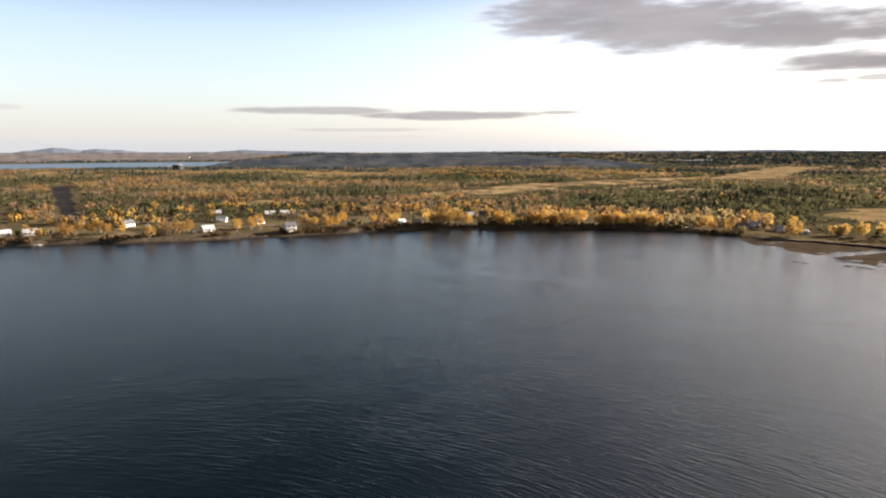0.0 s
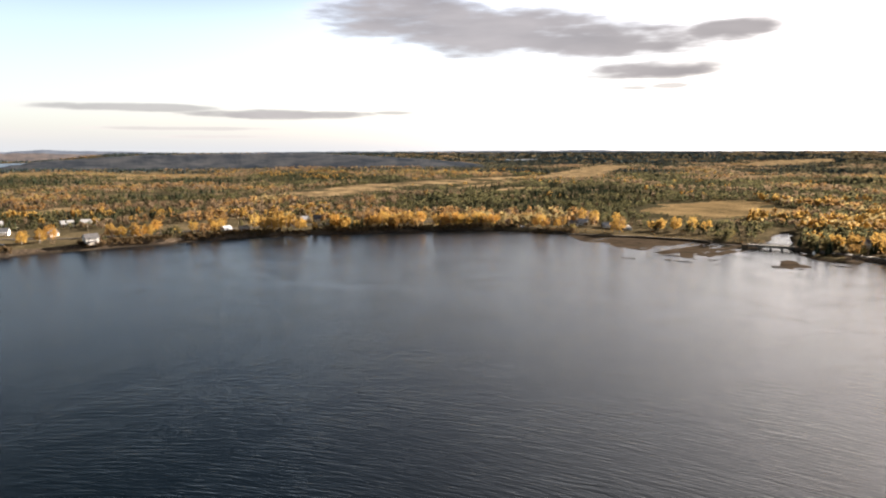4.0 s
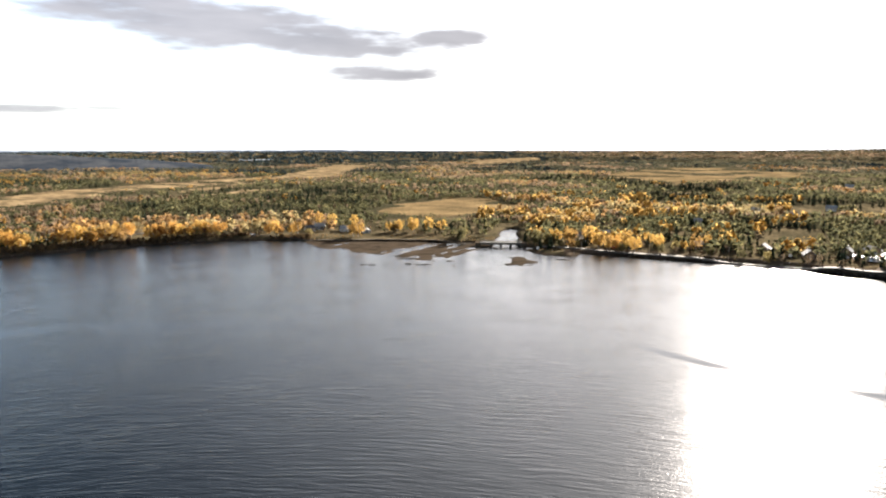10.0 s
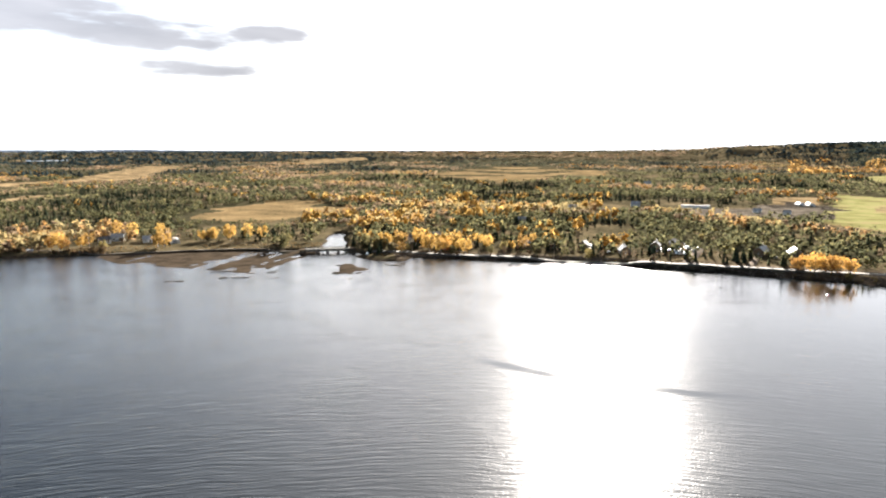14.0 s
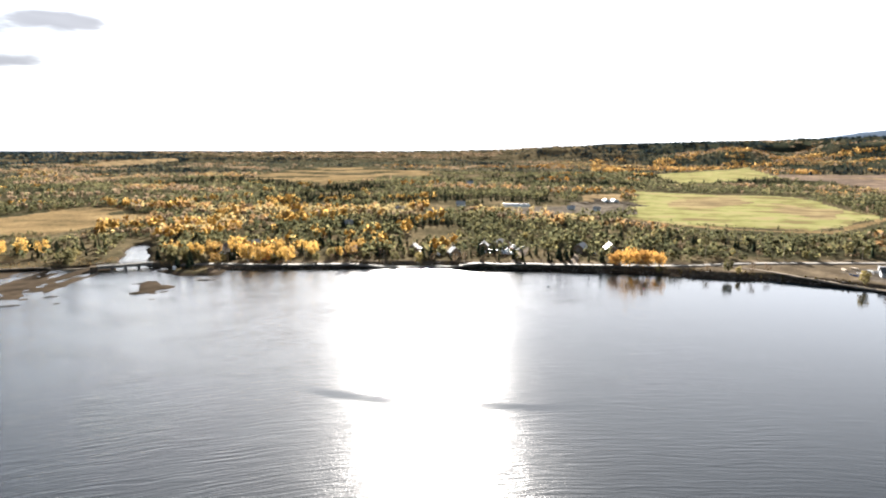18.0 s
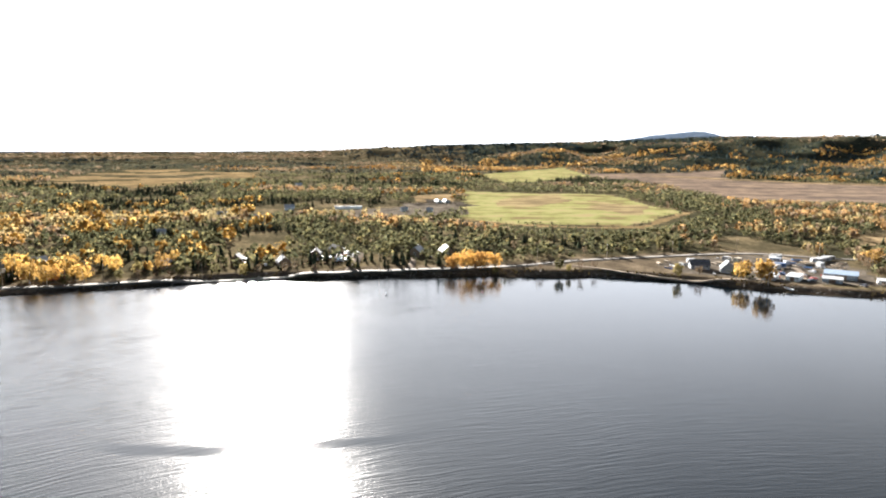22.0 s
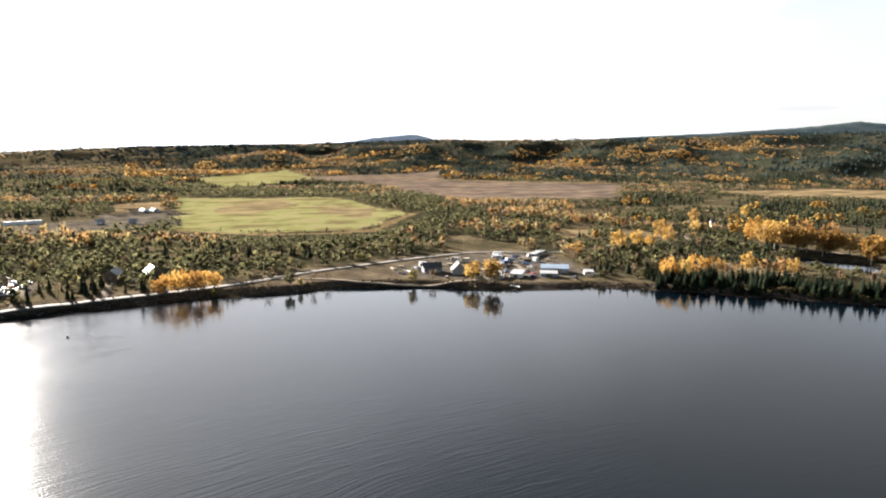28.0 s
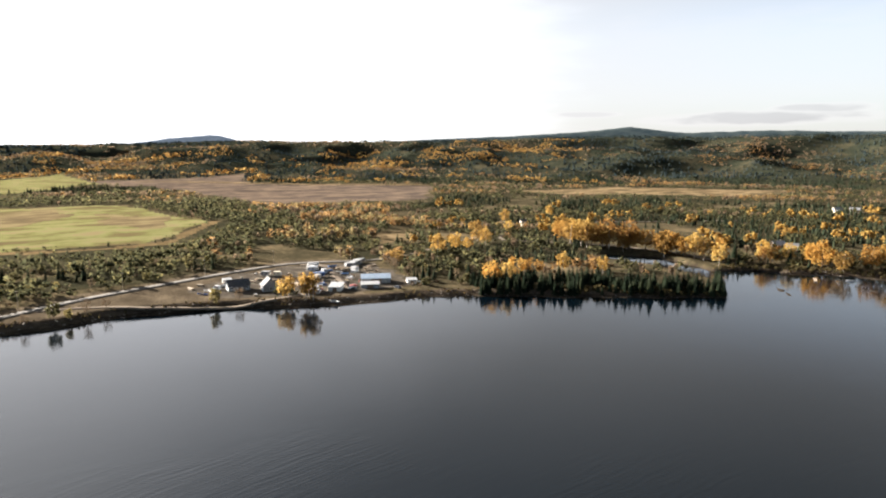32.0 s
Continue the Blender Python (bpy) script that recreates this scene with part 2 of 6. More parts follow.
    b = n.add("ShaderNodeBump", i_Height=h, i_Strength=n.math("MULTIPLY", wind, n.math("ADD", 0.3, n.math("MULTIPLY", gust, 0.6))), i_Distance=0.6)
    p = n.add("ShaderNodeBsdfPrincipled", i_Base_Color=(0.0012, 0.0034, 0.0058, 1), i_Roughness=n.math("ADD", n.math("MULTIPLY", n.smooth(X, 60.0, -140.0), 0.16), n.math("ADD", 0.03, n.math("MULTIPLY", wind, 0.115))), i_IOR=1.33)
    p.inputs["Specular IOR Level"].default_value = 0.5
    n.tree.links.new(b.outputs[0], p.inputs["Normal"])
    return finish(m, n, p.outputs[0])


WATER = lake()
HEATH = earth("rough_grassland", [(0.0, (0.034, 0.031, 0.019)), (0.45, (0.06, 0.05, 0.03)), (0.8, (0.095, 0.076, 0.045)), (1.0, (0.14, 0.108, 0.064))])
MOWN = stripes("mown_ground", [(0.0, (0.10, 0.078, 0.045)), (0.5, (0.145, 0.112, 0.062)), (1.0, (0.185, 0.15, 0.08))], 80, 18)
MUD = earth("wet_mud", [(0.0, (0.022, 0.018, 0.014)), (1.0, (0.062, 0.048, 0.034))], 0.1)
MARSH = earth("marsh_grass", [(0.0, (0.06, 0.05, 0.028)), (0.4, (0.115, 0.083, 0.043)), (0.75, (0.155, 0.112, 0.058)), (1.0, (0.20, 0.15, 0.08))], 0.022)
DRY = stripes("dry_grass", [(0.0, (0.06, 0.049, 0.029)), (0.3, (0.113, 0.083, 0.047)), (0.65, (0.155, 0.114, 0.064)), (1.0, (0.21, 0.157, 0.09))], 40, 22)
GREEN = stripes("hay_meadow", [(0.0, (0.11, 0.085, 0.045)), (0.2, (0.118, 0.108, 0.046)), (0.5, (0.152, 0.15, 0.06)), (0.85, (0.18, 0.172, 0.078)), (1.0, (0.185, 0.15, 0.08))], 80, 26)
PLOUGH = stripes("bog_heather", [(0.0, (0.07, 0.055, 0.045)), (0.6, (0.105, 0.08, 0.063)), (1.0, (0.16, 0.12, 0.085))], 20, 40)
GRAVEL = earth("gravel", [(0.0, (0.09, 0.074, 0.06)), (1.0, (0.19, 0.16, 0.13))], 0.15, 0.05)
ASPHALT = surface("worn_asphalt", (0.058, 0.053, 0.047), (0.11, 0.1, 0.087), 0.9, 0.1, spec=0.1)
TRODDEN = earth("trodden_earth", [(0.0, (0.042, 0.036, 0.03)), (0.5, (0.072, 0.062, 0.05)), (1.0, (0.135, 0.117, 0.095))], 0.09, 0.1)
STONE = earth("bank_stones", [(0.0, (0.035, 0.028, 0.022)), (1.0, (0.11, 0.085, 0.06))], 0.3, 0.4)
YELLOW = [(0.0, (0.19, 0.115, 0.04)), (0.4, (0.30, 0.187, 0.056)), (0.75, (0.40, 0.258, 0.072)), (1.0, (0.41, 0.29, 0.098))]
ORANGE = [(0.0, (0.17, 0.09, 0.03)), (0.5, (0.30, 0.165, 0.044)), (1.0, (0.43, 0.25, 0.065))]
OLIVE = [(0.0, (0.038, 0.042, 0.024)), (0.45, (0.064, 0.064, 0.034)), (0.8, (0.098, 0.092, 0.044)), (1.0, (0.15, 0.128, 0.055))]
SPRUCE = [(0.0, (0.02, 0.028, 0.019)), (0.6, (0.035, 0.044, 0.027)), (1.0, (0.06, 0.067, 0.037))]
WOOD_YELLOW = [(0.0, (0.14, 0.12, 0.065)), (0.45, (0.19, 0.155, 0.08)), (0.8, (0.25, 0.19, 0.085)), (1.0, (0.33, 0.235, 0.085))]
WOOD_ORANGE = [(0.0, (0.15, 0.095, 0.05)), (0.5, (0.22, 0.135, 0.06)), (0.85, (0.28, 0.17, 0.065)), (1.0, (0.34, 0.20, 0.06))]
BARE = [(0.0, (0.115, 0.082, 0.055)), (0.6, (0.17, 0.125, 0.08)), (1.0, (0.24, 0.18, 0.115))]
BARK = surface("bark", (0.05, 0.04, 0.03), (0.14, 0.11, 0.08), 0.9, 2.0)
BIRCH_BARK = surface("pale_bark", (0.16, 0.14, 0.12), (0.42, 0.38, 0.33), 0.85, 2.0)

# ---------------------------------------------------------------- the lie of the land
HUB = np.array((60.0, 60.0))
SHORE_A = [-180, -120, -75, -60, -43.4, -39.9, -36.3, -32.2, -27.5, -22.5, -17.2, -11.5, -5.9, 0, 5.5, 10.5, 15.5, 20, 25.2, 30, 34, 38, 41.5, 43.5,
           45.5, 50, 54, 57.2, 60, 64, 69, 73.5, 78.5, 83.3, 87.8, 92, 96.2, 100, 102, 106, 110, 114.5, 119, 123, 127.5, 131.8, 135.4, 136.6, 138, 142, 146, 149, 156, 166, 180]
SHORE_R = [1900, 1500, 700, 640, 566, 550, 526, 510, 504, 501, 502, 507, 507, 502, 503, 505, 504, 488, 472, 462, 452, 448, 434, 418,
           407, 400, 391, 393, 394, 391, 382, 381, 379, 379, 379, 382, 381, 375, 371, 369, 372, 376, 373, 369, 369, 371, 376, 448, 457, 457, 461, 452, 440, 520, 1900]
COVE = [(346, -244), (395, -250), (430, -245), (462, -256), (450, -272), (425, -286), (373, -272), (350, -300), (325, -270)]
POND = [(330, 400), (341, 386), (350, 397), (374, 419), (404, 450), (416, 470), (396, 462), (362, 434), (345, 412)]
FLATS = [(236, 506), (262, 492), (338, 420), (331, 404), (300, 392), (262, 380), (252, 416), (232, 470)]
ISLET = [(291, 343), (308, 357), (318, 355), (308, 338), (290, 329)]
SPIT = [(339, 376), (352, 366), (360, 344), (342, 336), (333, 352)]


def lattice(ix, iy, seed):
    h = np.sin(ix * 127.1 + iy * 311.7 + seed * 74.7) * 43758.5453
    return h - np.floor(h)


def vnoise(x, y, size, seed=0):
    """Smooth value noise from 0 to 1."""
    u, v = np.asarray(x) / size, np.asarray(y) / size
    iu, iv = np.floor(u), np.floor(v)
    fu, fv = u - iu, v - iv
    fu, fv = fu * fu * (3 - 2 * fu), fv * fv * (3 - 2 * fv)
    a, b = lattice(iu, iv, seed), lattice(iu + 1, iv, seed)
    c, d = lattice(iu, iv + 1, seed), lattice(iu + 1, iv + 1, seed)
    return (a * (1 - fu) + b * fu) * (1 - fv) + (c * (1 - fu) + d * fu) * fv


def smooth(v, lo, hi):
    t = np.clip((v - lo) / (hi - lo), 0, 1)
    return t * t * (3 - 2 * t)


def inside(x, y, poly):
    """Signed distance to a polygon, negative inside."""
    x, y = np.asarray(x, float), np.asarray(y, float)
    best, odd = np.full(x.shape, 1e12), np.zeros(x.shape, bool)
    for (x0, y0), (x1, y1) in zip(poly, poly[1:] + poly[:1]):
        ex, ey = x1 - x0, y1 - y0
        t = np.clip(((x - x0) * ex + (y - y0) * ey) / (ex * ex + ey * ey), 0, 1)
        best = np.minimum(best, (x - x0 - t * ex) ** 2 + (y - y0 - t * ey) ** 2)
        if y0 != y1:
            odd ^= ((y0 > y) != (y1 > y)) & (x < (x1 - x0) * (y - y0) / (y1 - y0) + x0)
    return np.where(odd, -1, 1) * np.sqrt(best)


def polar(x, y):
    dx, dy = np.asarray(x, float) - HUB[0], np.asarray(y, float) - HUB[1]
    return np.degrees(np.arctan2(dx, dy)), np.hypot(dx, dy)


def inland(x, y):
    a, r = polar(x, y)
    return r - np.interp(a, SHORE_A, SHORE_R)


def height(x, y):
    x, y = np.asarray(x, float), np.asarray(y, float)
    a, r = polar(x, y)
    d = r - np.interp(a, SHORE_A, SHORE_R) + (vnoise(x, y, 14, 3) - 0.5) * 5
    bank = np.interp(a, [-60, -10, 18, 26, 36, 44, 58, 64, 90, 108, 118, 136, 150], [3.0, 2.8, 2.0, 1.0, 1.2, 1.5, 2.0, 2.6, 2.8, 2.2, 1.8, 1.2, 1.5])
    gentle = 0.0065 * np.clip(d, 0, 1400)
    h = np.where(d < 0, np.maximum(d * 0.25, -3), 0.05 + bank * smooth(d, 0, 9) + gentle)
    h = h + np.where(d > 20, (vnoise(x, y, 130, 1) - 0.5) * 3 * smooth(d, 20, 200), 0)
    # the rise towards the skyline
    foot = np.interp(a, [-60, 20, 40, 60, 74, 84, 98, 108, 122, 170], [2900, 2900, 2400, 2000, 2300, 2150, 1900, 1700, 1480, 1450])
    crest = np.interp(a, [-60, 60, 74, 84, 98, 108, 122, 170], [4700, 4700, 4400, 3700, 3200, 3000, 2800, 2800])
    rise = np.interp(a, [-30, 30, 50, 62, 72, 82, 92, 98, 106, 119, 128, 134, 138.4, 142, 145.5, 151, 158, 175],
                     [-.32, -.32, -.3, -.3, -.16, .3, .5, .75, 1.0, 1.0, 1.2, 1.45, 1.55, 1.4, 1.35, 1.5, 1.5, 1.5])
    t = np.clip((r - foot) / (crest - foot), 0, 1)
    top = 70 + np.tan(np.radians(rise)) * crest
    h = h + (top - h) * np.where(a > 74, t ** 1.15, t ** 1.5)
    rough = smooth(t, 0.02, 0.3) * np.where(a > 74, 1.0, 0.35)
    h = h + rough * ((vnoise(x, y, 420, 5) - 0.5) * 44 + (0.5 - np.abs(vnoise(x, y, 190, 6) - 0.5) * 2) * 42 + (vnoise(x, y, 75, 16) - 0.5) * 10) * (1 - smooth(t, 0.7, 1.0) * 0.85)
    # a small knoll
    h = h + 22 * np.exp(-((a - 21.6) / 0.45) ** 2 - ((r - 3700) / 150) ** 2)
    # the eastern plateau, and the long lake beyond it
    west = smooth(-a, 13.0, 19.0) * (a > -90)
    prof = np.interp(r, [500, 560, 900, 1750, 2250, 2700, 2880, 4250, 4420, 4850],
                     [0, 3, 9, 22.5, 11, 3, -3, -3, 6, 10])
    h = np.where(r > 620, h + (prof - h) * west, h)
    # inlets and shoals
    for poly, depth in ((COVE, -1.0), (POND, -1.0)):
        k = smooth(inside(x, y, poly) + (vnoise(x, y, 9, 8) - 0.5) * 6, 3, -3)
        h = h * (1 - k) + depth * k
    s = inside(x, y, FLATS)
    shoal = (vnoise((x * 0.94 + y * 0.34) * 0.5, (y * 0.94 - x * 0.34) * 2.3, 20, 9) * 0.55 + vnoise((x * 0.94 + y * 0.34) * 0.5, (y * 0.94 - x * 0.34) * 2.0, 8, 29) * 0.27 + vnoise(x, y, 4.5, 19) * 0.18 - 0.52) * 1.5 + 0.26 * smooth(inland(x, y), -36, 4)
    h = np.where(s < 4, np.maximum(np.where(s > 0, h, -0.6), np.where(shoal > 0, np.minimum(shoal, 0.22) * smooth(s, 4, -6), shoal)), h)
    isle = inside(x, y, ISLET) + (vnoise(x, y, 5, 11) - 0.5) * 9
    h = np.maximum(h, 0.55 * smooth(isle, 3, -5) - 0.6 * smooth(isle, 0, 4))
    h = np.maximum(h, 1.3 * smooth(inside(x, y, SPIT), 2, -6) - 2 * (inside(x, y, SPIT) > 2))
    # reed bars off the cove and in front of the inlet
    for bx, by, turn, lx in ((222, 392, 140, 7), (246, 376, 135, 10), (258, 392, 140, 12), (272, 400, 140, 12), (318, -248, 140, 16), (302, -268, 135, 12), (288, -285, 140, 9), (262, 357, 150, 5), (270, 372, 140, 9), (285, 322, 130, 7), (330, 330, 120, 14)):
        c, q = math.cos(radians(turn)), math.sin(radians(turn))
        u, v = (x - bx) * c + (y - by) * q, (y - by) * c - (x - bx) * q
        h = np.maximum(h, 0.28 + (vnoise(x, y, 4, 12) - 0.62) * 0.9 - (u / lx) ** 2 * 0.4 - (v / 1.7) ** 2 * 0.4)
    return h


def z_at(x, y):
    return float(height(np.array([x]), np.array([y]))[0])


def mesh_object(name, verts, faces, mat, parent=None, smooth_shade=False):
    """An object from arrays of vertices and of faces with equally many corners."""
    verts, faces = np.asarray(verts, np.float32), np.asarray(faces, np.int32)
    me = bpy.data.meshes.new(name)
    me.vertices.add(len(verts))
    me.vertices.foreach_set("co", verts.ravel())
    k = faces.shape[1]
    me.loops.add(faces.size)
    me.loops.foreach_set("vertex_index", faces.ravel())
    me.polygons.add(len(faces))
    me.polygons.foreach_set("loop_start", np.arange(0, faces.size, k, dtype=np.int32))
    me.polygons.foreach_set("loop_total", np.full(len(faces), k, np.int32))
    if smooth_shade:
        me.polygons.foreach_set("use_smooth", np.ones(len(faces), bool))
    me.update(calc_edges=True)
    me.materials.append(mat)
    ob = new(name, me)
    if parent:
        ob.parent = parent
    return ob


ANGLES = np.radians(np.concatenate([np.arange(-46, 10, 0.3), np.arange(10, 52, 0.2), np.arange(52, 168, 0.3), np.arange(168, 314, 4.0)]))
RINGS = np.concatenate([[0.01, 150, 290, 325], np.arange(340, 475, 1.25), np.arange(475, 570, 1.9), 570 * 1.011 ** np.arange(0, 100), 570 * 1.011 ** 99 * 1.0185 ** np.arange(1, 64)])
RINGS = RINGS[RINGS < 4860]
GX = HUB[0] + np.outer(np.sin(ANGLES), RINGS)
GY = HUB[1] + np.outer(np.cos(ANGLES), RINGS)
GZ = height(GX, GY)
NA, NR = GX.shape
GV = np.stack([GX.ravel(), GY.ravel(), GZ.ravel()], 1)
ia, ir = np.meshgrid(np.arange(NA), np.arange(NR - 1), indexing="ij")
ib = (ia + 1) % NA
GF = np.stack([ia * NR + ir, ia * NR + ir + 1, ib * NR + ir + 1, ib * NR + ir], -1).reshape(-1, 4)
ground = tagged(mesh_object("ground", GV, GF, HEATH, None, True), "rough autumn grassland and heath round the lake", "ground", kind="structure")
FC = GV[GF].mean(1)


def sheet(name, pick, mat, label, lift=0.12, category="field"):
    """A piece of the land with a cover of its own, lying just above the ground."""
    f = GF[pick]
    used, index = np.unique(f, return_inverse=True)
    v = GV[used] + np.array((0, 0, lift))
    return tagged(mesh_object(name, v, index.reshape(-1, 4), mat, None, True), label, category, kind="structure")


def ragged(poly, wobble=18, size=30, seed=4):
    return inside(FC[:, 0], FC[:, 1], poly) + (vnoise(FC[:, 0], FC[:, 1], size, seed) - 0.5) * 2 * wobble < 0


FIELDS = {
    "fen": [(15, 1001), (67, 1080), (196, 1223), (465, 1396), (586, 1443), (387, 1191), (213, 1123), (123, 958), (58, 896)],
    "long": [(562, 1370), (1211, 2289), (1231, 2066), (670, 1326)],
    "marsh": [(358, 638), (465, 737), (591, 732), (543, 585), (432, 559)],
    "moor": [(1126, 964), (1755, 1195), (1884, 1098), (1442, 645), (1021, 700)],
    "hay": [(1081, 188), (1002, -29), (779, -68), (664, -2), (663, 73), (706, 152)],
    "margin": [(779, -70), (662, -4), (661, 75), (706, 156), (664, 150), (628, 82), (626, -20), (762, -98)],
    "hay_far": [(1638, 208), (2184, -31), (1577, -56), (1268, 126)],
    "heather": [(1662, -118), (1386, -388), (1234, -610), (914, -406), (972, -182)],
    "strip": [(1018, -656), (1004, -879), (759, -1057), (714, -908), (911, -669)],
    "strip_a": [(306, 1105), (422, 1215), (516, 1276), (421, 1153), (297, 1038)],
    "strip_b": [(231, 923), (265, 985), (285, 970), (256, 921)],
    "strip_c": [(320, 994), (384, 1050), (451, 1046), (383, 976)],
    "strip_d": [(-39, 913), (-3, 1000), (14, 959), (-19, 889)],
    "strip_e": [(-255, 755), (-226, 818), (-200, 845), (-190, 790), (-232, 738)],
    "strip_f": [(1681, 2104), (2449, 2454), (2082, 2057), (1579, 1848)],
    "strip_g": [(1020, 1276), (1141, 1278), (1051, 1170), (953, 1164)],
    "strip_h": [(941, 248), (1022, 192), (864, 175), (823, 216)],
    "strip_i": [(630, -168), (632, -214), (578, -182), (570, -146)],
    "rim": [(1662, -118), (1690, -150), (1420, -410), (1262, -640), (1234, -610), (1386, -388)],
    "bog": [(1725, -27), (1873, -430), (1183, -234), (1408, -80)],
    "tarn": [(1185, 3280), (1330, 3220), (1250, 3000), (1120, 3060)],
    "farmyard": [(702, 335), (790, 235), (900, 215), (880, 160), (740, 160), (690, 215)],
    "yard": [(428, -50), (440, -4), (470, 14), (500, -18), (512, -60), (500, -104), (446, -92), (428, -84)],
    "cut": [(-346, 609), (-358, 601), (-624, 1026), (-602, 1037)],
}
sheet("field", ragged(FIELDS["fen"], 34, 42) & (vnoise(FC[:, 0] * 0.8 + FC[:, 1] * 0.6, (FC[:, 1] * 0.8 - FC[:, 0] * 0.6) * 0.35, 34, 95) > 0.3), DRY, "tawny dry fen grass in an opening of the wood")
sheet("field", ragged(FIELDS["long"], 26, 60), DRY, "long pale field of dry grass between the woods")
sheet("field", ragged(FIELDS["marsh"], 30, 40), MARSH, "tawny marsh meadow behind the shore trees")
sheet("field", ragged(FIELDS["moor"], 110, 110) & (vnoise(FC[:, 0] * 0.6 + FC[:, 1] * 0.5, FC[:, 1] * 0.6 - FC[:, 0] * 0.5, 60, 94) > 0.47), MARSH, "pale dry moor between dark woods")
sheet("field", ragged(FIELDS["hay"], 11, 34), GREEN, "yellow-green hay meadow with brown mown patches")
sheet("field", ragged(FIELDS["margin"], 7, 22), MARSH, "brown rough grass along the near edge of the meadow", 0.08)
sheet("field", ragged(FIELDS["hay_far"], 8), GREEN, "distant yellow-green hay meadow below the hill")
sheet("field", ragged(FIELDS["heather"], 14), PLOUGH, "red-brown bog at the foot of the hill")
sheet("field", ragged(FIELDS["rim"], 6), DRY, "pale line of dry grass along the upper edge of the bog", 0.3)
sheet("field", ragged(FIELDS["strip"], 10), DRY, "pale strip of dry grass below the wooded hill")
for key, words in (("strip_a", "long tawny opening in the spruce wood"), ("strip_b", "small tawny clearing in the wood"), ("strip_c", "tawny strip of bog grass in the wood"),
                   ("strip_d", "small pale clearing in the wood"), ("strip_e", "pale dry field above the village"), ("strip_f", "distant pale field near the horizon"),
                   ("strip_g", "distant pale strip between dark woods"), ("strip_h", "pale mown field beside the farmyard"), ("strip_i", "dry grass clearing behind the yard")):
    sheet("field", ragged(FIELDS[key], 8), DRY, words)
sheet("field", ragged(FIELDS["bog"], 25, 60), PLOUGH, "red-brown bog beside the far meadow", 0.08)
sheet("mown_patch", ragged([(955, 111), (1001, 54), (898, 29), (827, 85), (838, 125)], 12), MOWN, "brown mown patch in the hay meadow", 0.25)
sheet("mown_patch", ragged([(911, 11), (844, -49), (753, -23), (802, 16)], 10), MOWN, "brown bare patch at the meadow's end", 0.25)
FARWATER = surface("far_lake_water", (0.05, 0.085, 0.13), (0.08, 0.12, 0.17), 0.4, 0.004)
sheet("tarn", ragged(FIELDS["tarn"], 6), FARWATER, "small bright tarn in the far woods", 0.3, "pond")
FA, FR = polar(FC[:, 0], FC[:, 1])
open_fields = np.min([inside(FC[:, 0], FC[:, 1], FIELDS[k]) for k in ("heather", "strip", "hay_far", "rim", "bog")], 0)
FD = inland(FC[:, 0], FC[:, 1])
low_fields = np.min([inside(FC[:, 0], FC[:, 1], FIELDS[k]) for k in ("heather", "strip", "strip_i", "yard", "hay")] + [inside(FC[:, 0], FC[:, 1], COVE)], 0)
# floor of the woods, with the shade between the trees in its dark tones
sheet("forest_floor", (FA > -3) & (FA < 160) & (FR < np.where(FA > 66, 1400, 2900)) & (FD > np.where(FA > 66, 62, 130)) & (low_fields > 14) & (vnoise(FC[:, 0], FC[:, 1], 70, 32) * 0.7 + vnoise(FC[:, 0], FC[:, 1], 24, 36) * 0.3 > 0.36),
      earth("shaded_wood_floor", [(0.0, (0.022, 0.022, 0.014)), (0.6, (0.04, 0.037, 0.022)), (1.0, (0.075, 0.062, 0.036))], 0.03), "floor of the mixed wood with dead grass, shade coloured in", 0.09, "forest floor")
# darker ground where the hillside trees stand thin
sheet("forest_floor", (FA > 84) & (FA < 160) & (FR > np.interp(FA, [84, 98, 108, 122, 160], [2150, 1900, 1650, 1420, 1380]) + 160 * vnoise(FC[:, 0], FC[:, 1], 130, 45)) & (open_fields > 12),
      earth("forest_floor", [(0.0, (0.014, 0.018, 0.013)), (0.6, (0.028, 0.03, 0.02)), (1.0, (0.06, 0.05, 0.03))], 0.012), "dark floor of the hillside woods", category="forest floor")
sheet("field", (FA < -6) & (FA > -45) & (FR > 1440) & (FR < 1800) & (vnoise(FC[:, 0], FC[:, 1], 60, 46) > 0.4), MARSH, "tawny heath along the rim of the plateau", 0.1)
sheet("farmyard", ragged(FIELDS["farmyard"], 16), TRODDEN, "trodden farmyard beside the meadow", category="yard")
# the shadow of the trees beside the cut is put into its ground colour
sheet("clearing", ragged(FIELDS["cut"], 2), earth("shaded_cut_ground", [(0.0, (0.014, 0.014, 0.016)), (1.0, (0.03, 0.028, 0.03))]), "bare strip cut straight through the wood, coloured as shaded", category="clearing")
sheet("yard", ragged(FIELDS["yard"], 5, 10), TRODDEN, "bare gravel yard with tracks by the lake", category="yard")
sheet("mudflat", (FC[:, 2] < 0.75) & (FC[:, 2] > -0.6) & (np.hypot(FC[:, 0] - 60, FC[:, 1] - 60) < 640), MUD, "wet brown mud and shoals along the waterline", 0.02, "mudflat")
BANK_D = FC[:, 2]
BANK_A = polar(FC[:, 0], FC[:, 1])[0]
sheet("bank", (BANK_D >= 0.75) & ((BANK_A < 13) | (BANK_A > 45)) & (inland(FC[:, 0], FC[:, 1]) < 9) & (np.hypot(FC[:, 0] - 60, FC[:, 1] - 60) < 640), STONE, "dark stony lake bank with dead grass", 0.05, "bank")

